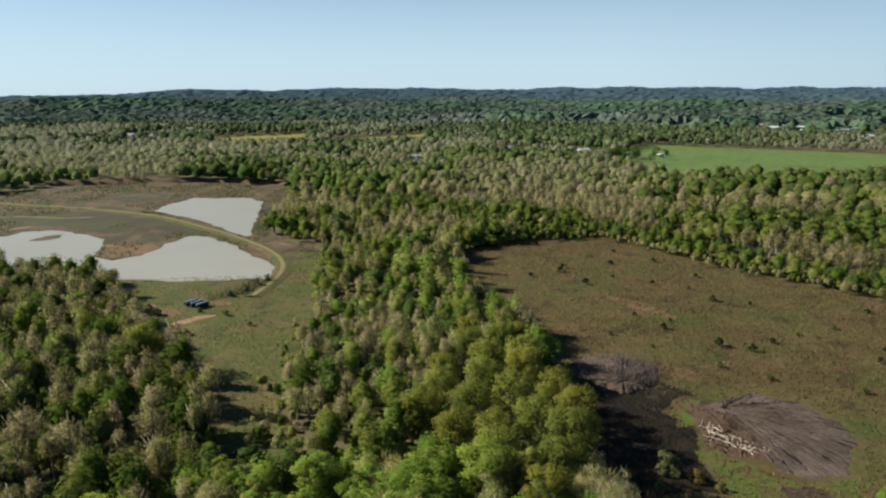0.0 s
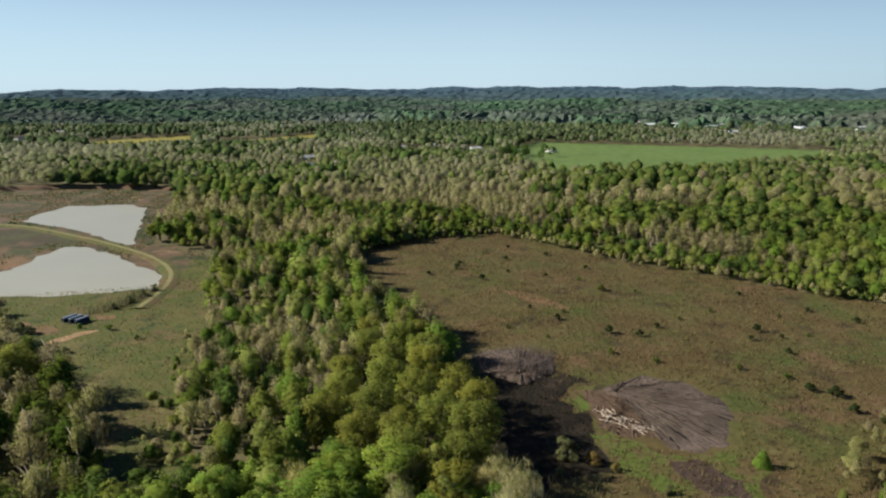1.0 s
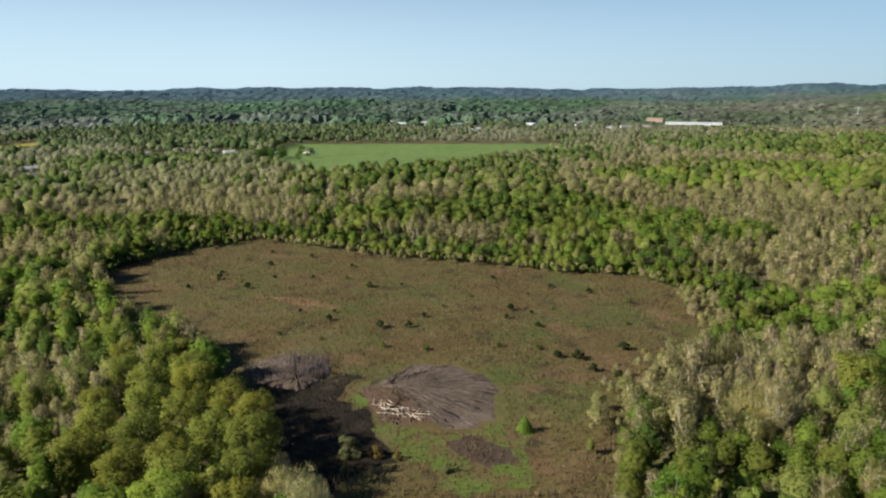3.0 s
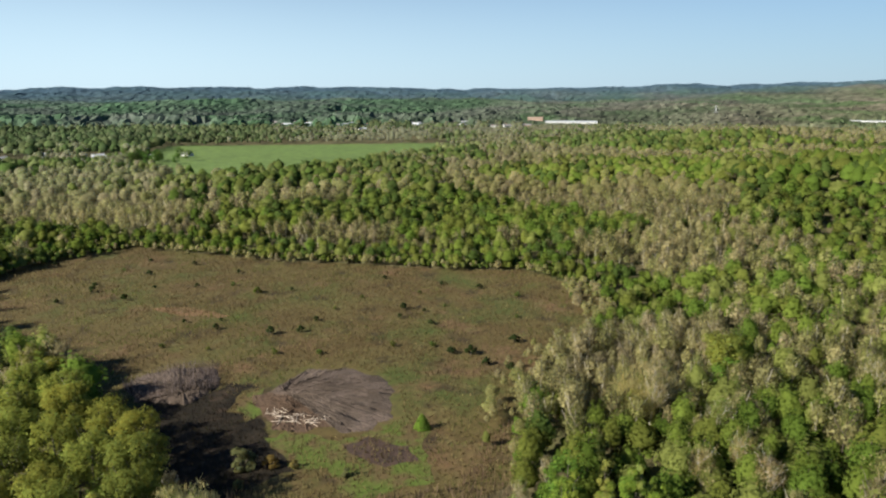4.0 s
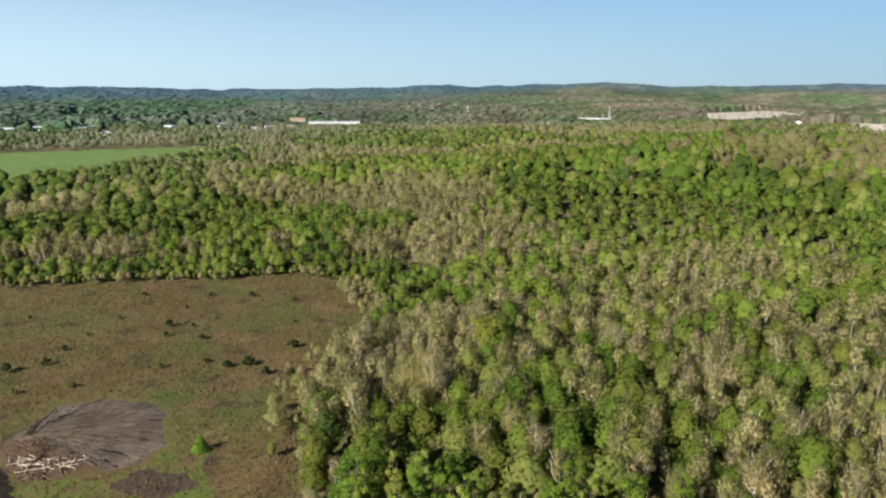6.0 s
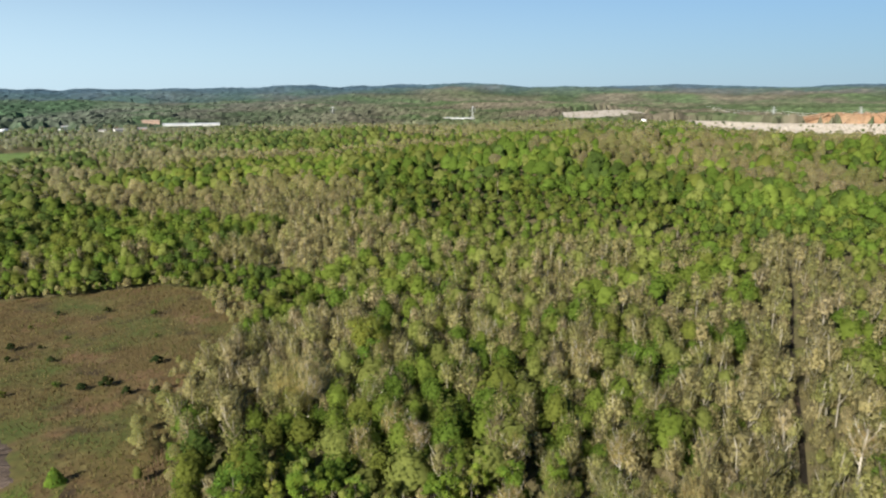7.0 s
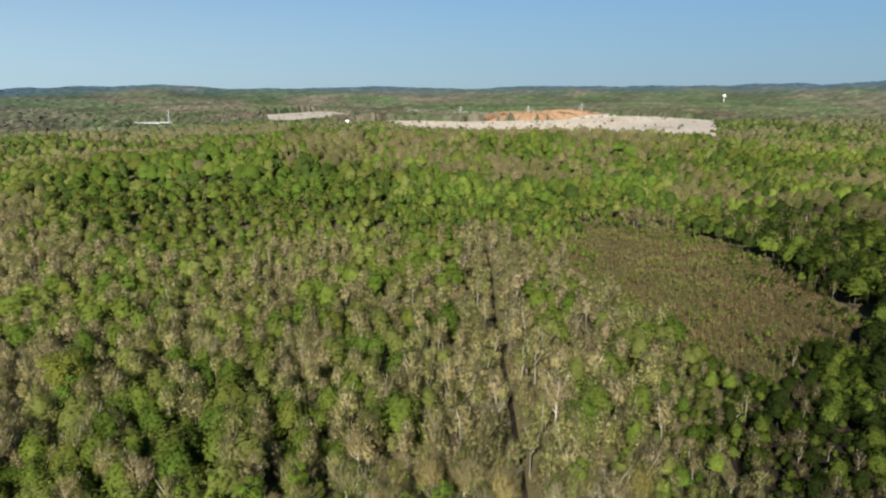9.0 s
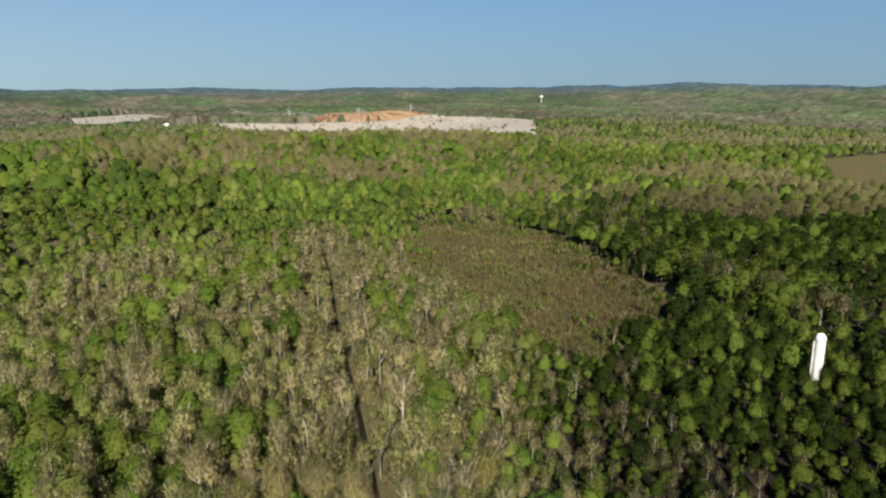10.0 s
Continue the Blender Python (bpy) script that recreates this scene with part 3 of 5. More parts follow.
def species(x, y):
    """The mix of trees over the plan: how green, how yellow-green, how tall, how wide."""
    r, az = np.hypot(x, y), np.degrees(np.arctan2(x, y))
    n1, n2, n3 = 1.3 * soft_noise(x, y, 70, 11) - 0.15, soft_noise(x, y, 120, 12), soft_noise(x, y, 18, 13)
    n4 = soft_noise(x, y, 260, 15)
    green = np.clip(0.44 + np.where(r > 540, 0.8, 1.5) * (n1 - 0.5) + 0.8 * (n2 - 0.5) + np.where(r > 540, 1.2, 0.4) * (n4 - 0.5), 0.05, 0.95)
    tall = 11.5 + 5 * n2
    row = (np.abs(x + 8) < 52) & (y < 400) & (az < 14)
    green = np.where(row, np.where(x > -18, 0.62, 0.56) + 0.5 * (n1 - 0.5) + 0.5 * (n3 - 0.5), green)
    tall = np.where(row, np.where(x > -18, 12.5 + 4.5 * n1, 9.5 + 5 * n1), tall)
    block = (x < -60) & (y < 330)
    green, tall = np.where(block, 0.1 + 0.75 * n1, green), np.where(block, 12 + 5 * n2, tall)
    edge = (near_line(FIELD[3:11], x, y) < 32) & ~inside(FIELD, x, y)
    green, tall = np.where(edge, np.where(y > 135, 0.95, 0.4), green), np.where(edge, np.where(y > 135, 9.0, 12.0) + 3 * n1, tall)
    east = (az > 62) & (r < 420) & ~edge
    green, tall = np.where(east, 0.16 + 0.95 * n1 * n3, green), np.where(east, 11.5 + 4.5 * n2, tall)
    foot = (az > 68) & (az < 108) & (r > 370) & (r < 500)
    green, tall = np.where(foot, 0.55 + 0.5 * n1, green), np.where(foot, 10 + 2 * n1, tall)
    slope = (az > 74) & (az < 112) & (r >= 500) & (r < 860)
    green, tall = np.where(slope, np.clip(0.8 + 1.6 * (n2 - 0.4), 0.1, 0.95), green), np.where(slope, 13 + 6 * n3, tall)
    right = (az > 113) & (r < 420)
    green, tall = np.where(right, 0.6 + 0.7 * (n1 - 0.5), green), np.where(right, np.where(r < 235, 6 + 3 * n2, 8 + 5 * n2), tall)
    behind = near_line([(420, -196), (365, -206), (307, -206), (250, -200), (205, -218)], x, y) < 16
    green, tall = np.where(behind, 0.7, green), np.where(behind, 16 + 3 * n1, tall)
    tall = tall * openness(x, y)
    ride = near_line(RIDE, x, y) < 14
    green, tall = np.where(ride, 0.06, green), np.where(ride, 14.5 + 2 * n1, tall)
    rim = np.minimum(near_line(SCRUB + SCRUB[:1], x, y), 60)
    scrubby = inside(SCRUB, x, y)
    green, tall = np.where(scrubby, np.clip(0.95 - rim / 26 + 1.6 * (n3 - 0.5), 0.08, 0.95), green), np.where(scrubby, 9.5 + 3 * n3, tall)
    return green, tall


def palette(x, y, leafy, g):
    """The tint of each tree of a crowd, by where it stands, with shade and distance haze mixed in."""
    n = len(x)
    r, az = np.hypot(x, y), np.degrees(np.arctan2(x, y))
    lb, bb = np.array(LEAFY), np.array(BARE)
    pick = g.integers(0, 5, n)
    east = (az > 55) & (r < 430)
    pick = np.where(east, np.array((1, 4, 0, 2))[g.choice(4, n, p=(0.4, 0.3, 0.2, 0.1))], pick)
    slope = (az > 70) & (az < 113) & (r > 500) & (r < 860)
    pick = np.where(slope, np.array((0, 1, 3, 2, 4))[g.choice(5, n, p=(0.42, 0.22, 0.18, 0.1, 0.08))], pick)
    # highlights and black shade painted as brighter and darker leaf tints
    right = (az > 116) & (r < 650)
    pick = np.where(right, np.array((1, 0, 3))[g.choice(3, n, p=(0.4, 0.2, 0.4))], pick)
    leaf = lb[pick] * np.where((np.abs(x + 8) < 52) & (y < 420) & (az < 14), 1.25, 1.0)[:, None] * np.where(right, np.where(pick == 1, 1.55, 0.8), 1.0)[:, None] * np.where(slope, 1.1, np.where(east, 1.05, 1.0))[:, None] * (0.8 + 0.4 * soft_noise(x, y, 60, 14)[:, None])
    mix = (g.uniform(size=(n, 1)) ** 1.5) * 0.55
    tint = np.where(leafy[:, None], leaf, bb[g.integers(0, 4, n)] * np.where(east, 1.22, 1.0)[:, None] * (1 - mix) + lb[4] * mix) * g.uniform(0.8, 1.18, (n, 1))
    tint = np.where((inside(SCRUB, x, y) & ~leafy)[:, None], tint * np.array((0.86, 0.92, 0.70)) * (0.72 + 0.7 * soft_noise(x, y, 17, 44)[:, None]), tint)
    # shade painted in: far-right woods, and western woods seen toward the sun
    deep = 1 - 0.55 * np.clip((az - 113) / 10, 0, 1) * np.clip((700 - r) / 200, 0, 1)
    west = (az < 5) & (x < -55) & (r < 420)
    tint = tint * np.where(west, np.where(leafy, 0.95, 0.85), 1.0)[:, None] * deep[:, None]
    # haze painted into the tint: bluer to the north, greyer with distance
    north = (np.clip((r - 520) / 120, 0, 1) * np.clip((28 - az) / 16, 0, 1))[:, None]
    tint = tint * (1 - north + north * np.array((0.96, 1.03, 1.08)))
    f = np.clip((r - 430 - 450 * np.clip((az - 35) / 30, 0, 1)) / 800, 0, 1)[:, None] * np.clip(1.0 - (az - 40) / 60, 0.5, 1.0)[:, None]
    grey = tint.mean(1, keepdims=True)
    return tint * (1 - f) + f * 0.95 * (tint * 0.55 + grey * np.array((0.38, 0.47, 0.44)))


HOMES = []
g = rng(91)
for cx, cy, n, wide in ((800, 1500, 11, 90), (1080, 1520, 9, 100), (1110, 1290, 8, 80), (620, 1640, 6, 80), (1250, 1900, 7, 120), (960, 1380, 7, 70),
                        (140, 975, 6, 55), (-15, 850, 3, 30), (1930, 690, 5, 60), (1440, -1290, 4, 45), (1560, -1480, 4, 60), (1850, -1680, 4, 70),
                        (300, 952, 2, 14), (380, 1900, 4, 90), (-560, 1250, 3, 60)):
    for i in range(n):
        HOMES.append((cx + g.normal() * wide, cy + g.normal() * wide, g.uniform(0, 3.14)))
BIG = [(1830, 300), (1930, 250), (2050, 170), (1850, 380), (1960, 330), (1335, 1160), (1300, 1190), (1380, 1120), (1345, 1290), (1930, 700), (1776, 147), (-370, 1250), (-300, 1280), (-150, 1250), (-80, 1290)]


def openness(x, y):
    """How far trees are kept low in front of buildings that show above the woods."""
    low = np.ones(x.shape)
    for hx, hy, reach, half in [(a, b, 210 if math.hypot(a, b) > 1100 else 75, 12) for a, b, _ in HOMES] + [(a, b, 240, 45) for a, b in BIG]:
        d = math.hypot(hx, hy)
        along = ((hx - x) * hx + (hy - y) * hy) / d
        across = np.abs((hx - x) * hy - (hy - y) * hx) / d
        low = np.where((across < half) & (along > -12) & (along < reach), np.minimum(low, 0.14 + 0.86 * np.maximum(along, 0) / reach), low)
    return low


def woods(x, y):
    """Where trees can stand."""
    ok = np.ones(x.shape, bool)
    for p in (FIELD, MEADOW, POND_LAND, CROP, MUSTARD_A, MUSTARD_B, QUARRY, QUARRY_B, CLAY, TILLED, OPEN_EDGE, LITTER_SHADE_GROUND):
        ok &= ~inside(p, x, y)
    sway = 26 * (soft_noise(x, y, 22, 41) - 0.5)
    ok &= ~(inside(SCRUB, x + sway, y + sway) & (soft_noise(x, y, 16, 42) < 0.86))
    return ok & (near_line(RIDE, x, y) > 1.5 + 1.3 * soft_noise(x, y, 14, 21))


def scatter(r0, r1, step, seed, az0=-40, az1=147):
    g = rng(seed)
    n = int(2 * r1 / step) + 2
    i, j = np.meshgrid(np.arange(n), np.arange(n))
    x = -r1 + step * (i + 0.5 * (j % 2)).ravel() + g.uniform(-0.75, 0.75, n * n) * step
    y = -r1 + step * j.ravel() + g.uniform(-0.75, 0.75, n * n) * step
    r, az = np.hypot(x, y), np.degrees(np.arctan2(x, y))
    k = (r >= r0) & (r < r1) & (az > az0) & (az < az1)
    x, y = x[k], y[k]
    k = woods(x, y)
    for a, b, _ in HOMES:
        k &= np.hypot(x - a, y - b) > 11
    for a, b in BIG:
        k &= np.hypot(x - a, y - b) > 40
    return x[k], y[k], g


NEAR, CLOSE, MIDDLE, FAR, EDGE = 190, 250, 420, 900, 1650
KINDS = {k: [tree_thing(k, 40 + 7 * i + j) for j in range(3)] for i, k in enumerate(("leafy", "round", "slim", "pale", "bare", "bare_pale", "dark"))}
USED = set()


def plant(kind, x, y, h, wide=1.0, g=rng(5)):
    proto = KINDS[kind][int(g.integers(3))]
    m = Matrix.LocRotScale((x, y, float(height(x, y))), Euler((0, 0, g.uniform(0, 6.28))), (h / 10 * wide, h / 10 * wide, h / 10))
    if proto.name not in USED:
        USED.add(proto.name)
        proto.matrix_basis = m
        return proto
    root = copy_thing(proto, m)
    root.matrix_basis = m
    return root


g = rng(77)
# the tall yellow-green group at the corner of the field
for x, y, h in ((3, 149, 15), (12, 146, 17), (22, 151, 18), (33, 158, 18), (-4, 159, 15), (8, 160, 18), (19, 164, 18.5), (31, 170, 17.5), (-1, 172, 16),
                (12, 176, 18.5), (24, 182, 17.5), (2, 186, 15.5), (14, 191, 17), (26, 197, 16.5), (8, 204, 15), (18, 209, 16), (26, 214, 14), (10, 222, 14.5), (19, 230, 14), (9, 243, 13.5),
                (26, 134, 17), (18, 130, 16), (29, 143, 18), (22, 122, 16), (13, 138, 16)):
    plant("round", x + g.normal() * 0.8, y, h * g.uniform(0.93, 1.07), 0.95, g)
plant("round", -96, 205, 17, 0.9, g)
# the broad bare oak at the corner of the woods, and pale-limbed trees near it
for x, y, h in ((150, 104, 15), (157, 100, 16), (145, 98, 13), (160, 107, 14.5), (152, 97, 14)):
    plant("bare", x, y, h, 1.45, g)
plant("bare_pale", 148, 96, 17, 1.0, g)
plant("round", 188, 98, 18, 1.15, g)
plant("leafy", 178, 92, 15, 1.1, g)
for x, y, h in ((209, 64, 17), (196, 30, 17), (136, 59, 15), (139, 66, 16), (155, -21, 16), (167, -40, 17), (137, 35, 15), (150, 78, 16), (128, 70, 15), (146, 12, 15), (172, 8, 16)):
    plant("bare_pale", x, y, h, 0.95, g)
x, y, g = scatter(104, NEAR, 6.0, 31)
keep = ~((x > -8) & (x < 40) & (y > 142) & (y < 246) & (x + 0.12 * (y - 150) > -3))
x, y = x[keep], y[keep]
green, tall = species(x, y)
az = np.degrees(np.arctan2(x, y))
order = np.argsort(np.hypot(x, y))
for i in order[:272]:
    u = g.uniform()
    if u < green[i]:
        kind = "leafy" if g.uniform() < (0.5 if az[i] < 45 else 0.15) else "slim"
        # darker kind carries the shade of the right-hand woods in its leaf colour
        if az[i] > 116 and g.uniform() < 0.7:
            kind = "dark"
    else:
        kind = ("bare", "pale", "bare_pale")[int(g.choice(3, p=(0.28, 0.44, 0.28) if az[i] > 45 else (0.72, 0.24, 0.04)))]
    plant(kind, x[i], y[i], tall[i] * g.uniform(0.75, 1.2), g.uniform(0.8, 1.1) * (0.95 if az[i] > 45 else 1.3), g)
left_over = order[272:]


def crowd(name, label, xs, ys, seed, protos, mat, keep_low=1.0, dull=(0.95, 1.0)):
    """Many trees in one mesh: copies of a few shapes, each with its own size, turn and tint. protos: (kind, verts, faces, is_trunk)"""
    g = rng(seed)
    green, tall = species(xs, ys)
    n = len(xs)
    even = np.where(np.hypot(xs, ys) < 430, 0.10, 0.22)
    leafy = even + (1 - 2 * even) * g.uniform(size=n) < green
    pick = g.integers(0, 4, n) + np.where(leafy, 0, 4)
    h = tall * g.uniform(0.62, 1.2, n) * keep_low
    rr = np.hypot(xs, ys)
    w = h * g.uniform(0.72, 1.25, n) * np.where(leafy, 1.08, 0.98) * np.where(rr > 540, 1.22, np.where(rr > 420, 1.15, 1.08))
    turn = g.uniform(0, 6.28, n)
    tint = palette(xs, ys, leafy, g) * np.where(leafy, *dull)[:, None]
    z0 = height(xs, ys)
    vs, fs, ts, ns, base = [], [], [], [], 0
    for p, (v, f, fixed, nn) in enumerate(protos):
        k = np.where(pick == p)[0]
        if not len(k):
            continue
        c, s = np.cos(turn[k])[:, None], np.sin(turn[k])[:, None]
        vx, vy, vz = v.T
        X = xs[k][:, None] + (vx * c - vy * s) * w[k][:, None]
        Y = ys[k][:, None] + (vx * s + vy * c) * w[k][:, None]
        Z = z0[k][:, None] + vz * h[k][:, None]
        nx, ny, nz = nn.T
        ns.append(np.stack([nx * c - ny * s, nx * s + ny * c, np.broadcast_to(nz, (len(k), len(nz)))], -1).reshape(-1, 3))
        grain = np.repeat(np.exp(g.normal(size=(len(k), len(v) // 3 + 1)) * 0.08), 3, 1)[:, :len(v), None]
        col = np.where(fixed[None, :, :3] > 0, fixed[None, :, :3], tint[k][:, None, :] * grain)
        col = np.concatenate([col, np.broadcast_to(fixed[None, :, 3:], col.shape[:2] + (1,))], -1)
        vs.append(np.stack([X, Y, Z], -1).reshape(-1, 3)), ts.append(col.reshape(-1, 4))
        fs.append((f[None] + (base + np.arange(len(k)) * len(v))[:, None, None]).reshape(-1, 3))
        base += len(k) * len(v)
    me = mesh_from(name, np.concatenate(vs), np.concatenate(fs), [mat], np.concatenate(ts), normals=np.concatenate(ns))
    return tagged(new(name, me), label, "woods", kind="stuff")


def crowd_shapes(seed, rings, seg, n_leaf, size, n_twig, tsize, trunk=0):
    """Eight unit trees (1 m high): four in leaf, four bare. A clumped mass, sprays of leaves or twigs over it, and trunk and limbs."""
    out = []
    for i in range(8):
        g = rng(seed + i)
        bare = i >= 4
        w = (0.27, 0.33, 0.36, 0.24)[i] if not bare else (0.17, 0.24, 0.20, 0.28)[i - 4] * (1.35 if rings < 5 else 1.0)
        low = (0.07, 0.07, 0.16, 0.24)[i] if i < 4 else (0.42, 0.16, 0.34, 0.10)[i - 4]
        outline, mid = dome(g, w, low, 11, 0.34 if i < 4 else 0.30)
        bits = [shell(g, outline, mid, rings, seg, 0.94 if rings < 5 else 0.74 if i < 4 else 0.82)]
        n = n_leaf if i < 4 else n_leaf // 3
        d = g.normal(size=(n, 3))
        d[:, 2] = np.abs(d[:, 2]) * 1.1 - 0.3
        d /= np.linalg.norm(d, axis=1)[:, None]
        p = mid + (outline(d) - mid) * g.uniform(0.78, 1.07, (n, 1))
        cv, cf = cards(g, p, d, size)
        bits.append((cv, cf, np.repeat(0.6 * d + (p - mid) / (w, w, 0.6) * 0.25 + g.normal(size=p.shape) * 0.15 + (0, 0, 0.5), 3, 0)))
        if i >= 4:
            bits.append(twig_crown(g, 1, w, low, outline(d), n_twig, tsize, 0.15))
        cover = [1.0 if i < 4 else 0.5 if rings < 5 else 0.14] + [0.75] + ([0.62] if i >= 4 else [])
        fixed = [np.tile((0, 0, 0, c), (len(b[0]), 1)) for b, c in zip(bits, cover)]
        if trunk:
            bark = (0.15, 0.13, 0.10) if i in (0, 1, 2, 3, 7) else (0.46, 0.43, 0.36) if i != 5 else (0.30, 0.27, 0.22)
            t = tube([(0, 0, -0.02), (0.01, 0, 0.45), (0, 0.01, 0.85)], [0.019, 0.014, 0.005], 3)
            bits.append((*t, t[0] * (1, 1, 0) + (0.001, 0, 0.0))), fixed.append(np.tile((*bark, 1), (len(t[0]), 1)))
            for k in range(trunk if i >= 4 else 0):
                a = g.uniform(0, 6.28)
                d = np.array((math.cos(a), math.sin(a), 0)) * w
                t = tube([(0, 0, 0.38 + 0.07 * k), d * 0.5 + (0, 0, 0.56 + 0.08 * k), d * 0.8 + (0, 0, 0.82 + 0.04 * k)], [0.012, 0.009, 0.003], 3)
                bits.append((*t, t[0] * (1, 1, 0) + (0.001, 0, 0.0))), fixed.append(np.tile((*bark, 1), (len(t[0]), 1)))
        v, f, nn = join(bits)
        out.append((v, f, np.concatenate(fixed), nn))
    return out


x1, y1, g = scatter(NEAR, CLOSE, 6.0, 35)
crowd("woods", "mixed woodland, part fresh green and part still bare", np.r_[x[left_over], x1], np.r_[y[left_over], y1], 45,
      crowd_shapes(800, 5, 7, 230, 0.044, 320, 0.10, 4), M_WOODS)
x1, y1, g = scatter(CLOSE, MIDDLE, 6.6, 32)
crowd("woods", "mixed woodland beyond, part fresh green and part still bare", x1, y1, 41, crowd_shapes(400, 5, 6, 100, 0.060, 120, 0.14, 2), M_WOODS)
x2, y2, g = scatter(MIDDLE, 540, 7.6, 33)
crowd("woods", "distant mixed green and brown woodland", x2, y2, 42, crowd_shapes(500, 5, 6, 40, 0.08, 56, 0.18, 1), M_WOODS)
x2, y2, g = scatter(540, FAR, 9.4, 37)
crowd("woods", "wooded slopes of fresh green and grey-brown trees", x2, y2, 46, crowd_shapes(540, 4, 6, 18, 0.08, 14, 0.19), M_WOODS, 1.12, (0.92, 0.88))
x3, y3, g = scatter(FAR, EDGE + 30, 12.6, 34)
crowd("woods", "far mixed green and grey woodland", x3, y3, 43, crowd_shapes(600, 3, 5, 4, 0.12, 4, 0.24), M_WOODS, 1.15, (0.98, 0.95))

x2, y2, g = scatter(245, 560, 7.4, 38)
crowd("brush", "green and brown undergrowth below the woodland trees", x2, y2, 52, crowd_shapes(780, 3, 6, 10, 0.10, 10, 0.2), M_WOODS, 0.58, (0.8, 0.75))

# the far canopy, beyond single trees; distance haze is painted into its tint
def canopy(name, label, radii, angles, mat, seed, hills):
    r, a, quads = ring_sheet(radii, np.radians(angles))
    g = rng(seed)
    step = np.radians(angles[1] - angles[0])
    r = r + g.uniform(-6, 6, len(r))
    a = a + g.uniform(-0.4, 0.4, len(a)) * step
    cx, cy = r * np.sin(a), r * np.cos(a)
    clump = 0.55 * soft_noise(cx, cy, 130, 22) + 0.45 * soft_noise(cx, cy, 330, 25)
    clump = np.clip(1.5 * clump - 0.25, 0, 1)
    low = 0.15 + 0.85 * openness(cx, cy)
    cz = height(cx, cy) + low * (7 + g.uniform(-1, 1, len(r)) * 5.0 * np.clip(1.4 - r / 9000, 0.6, 1) + 22 * clump)
    cz = cz - 14 * np.clip((EDGE + 40 - r) / 100, 0, 1) if hills else cz
    bare = inside(QUARRY, cx, cy) | inside(QUARRY_B, cx, cy) | inside(CLAY, cx, cy)
    cz = np.where(bare, height(cx, cy) - 6, cz)
    gr = np.clip(1.5 * soft_noise(cx, cy, 170, 23) - 0.15 + 0.5 * (soft_noise(cx, cy, 600, 24) - 0.5) + g.normal(size=len(r)) * 0.12, 0, 1)[:, None]
    tint = (np.array((0.045, 0.075, 0.034)) * gr + np.array((0.074, 0.078, 0.056)) * (1 - gr)) * (0.75 + 0.65 * clump[:, None]) * np.exp(g.normal(size=(len(r), 1)) * 0.22)
    # haze painted in: bluer northwards; with hills set, blue and grey farther out
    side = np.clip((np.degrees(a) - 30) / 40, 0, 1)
    blue_haze = (0.92 * np.clip((r - 3000 - 1150 * side) / (1600 - 1050 * side), 0, 1) ** 1.3 if hills else 0 * r)[:, None]
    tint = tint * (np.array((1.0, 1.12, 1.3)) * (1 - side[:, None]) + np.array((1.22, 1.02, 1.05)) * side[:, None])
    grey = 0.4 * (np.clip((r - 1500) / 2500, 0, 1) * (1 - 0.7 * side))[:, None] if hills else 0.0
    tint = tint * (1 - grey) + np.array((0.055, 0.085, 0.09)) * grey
    tint = tint * (1 - blue_haze) + np.array((0.048, 0.083, 0.118)) * blue_haze * np.exp(g.normal(size=(len(r), 1)) * 0.2)
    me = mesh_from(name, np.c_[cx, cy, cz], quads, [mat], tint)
    me.polygons.foreach_set("use_smooth", np.zeros(len(quads), bool))
    return tagged(new(name, me), label, "woods", kind="stuff")


canopy("far_woods", "far rolling land and wooded hills, blue haze painted into their tint", np.r_[np.arange(EDGE - 60, 3200, 16), np.geomspace(3216, 4960, 80)], np.arange(-42, 150, 0.31), M_FAR, 51, True)
canopy("far_woods", "mixed woods behind the clearing", np.geomspace(330, 4960, 60), np.arange(149, 319, 1.5), M_FAR, 53, False)

# ---- works round the ponds and the field ----


def ribbon(name, line, width, z, mat, label, category, crown=0.0, base=None, kind="structure"):
    """A strip along a line; with a base width it becomes a bank with sloping sides."""
    p = np.array(line, float)
    q = [p[0]]
    for a, b in zip(p, p[1:]):
        n = max(2, int(np.linalg.norm(b - a) / 6))
        q += [a + (b - a) * (i + 1) / n for i in range(n)]
    q = np.array(q)
    for _ in range(6):
        q[1:-1] = 0.25 * q[:-2] + 0.5 * q[1:-1] + 0.25 * q[2:]
    t = np.gradient(q, axis=0)
    t /= np.linalg.norm(t, axis=1)[:, None]
    nrm = np.c_[-t[:, 1], t[:, 0]]
    g = rng(8)
    prof = [(-width / 2, z), (0, z + crown), (width / 2, z)]
    if base:
        prof = [(-base / 2, -0.2)] + prof + [(base / 2, -0.2)]
    v = np.concatenate([np.c_[q + nrm * (o * (1 + 0.08 * g.normal(size=(len(q), 1)))), height(q[:, 0], q[:, 1]) + zz] for o, zz in prof])
    n = len(q)
    f = [(k * n + i, k * n + i + 1, (k + 1) * n + i + 1, (k + 1) * n + i) for k in range(len(prof) - 1) for i in range(n - 1)]
    return tagged(new(name, mesh_from(name, v, np.array(f)[:, ::-1], [mat])), label, category, kind=kind)


ribbon("dike", DIKE[:9], 5.0, 0.6, M_MEADOW, "low grassy dike between the two ponds", "dike", 0.1, 11.0)
# the ride's floor is coloured near black to hold the trees' shade
ribbon("ride", RIDE, 1.5, 0.05, M_SHADE, "narrow ride cut through the bare woods, shade painted into its colour", "ride")
ribbon("track", DIKE[:9], 2.2, 0.74, M_TRACK, "pale worn vehicle track along the dike", "track")
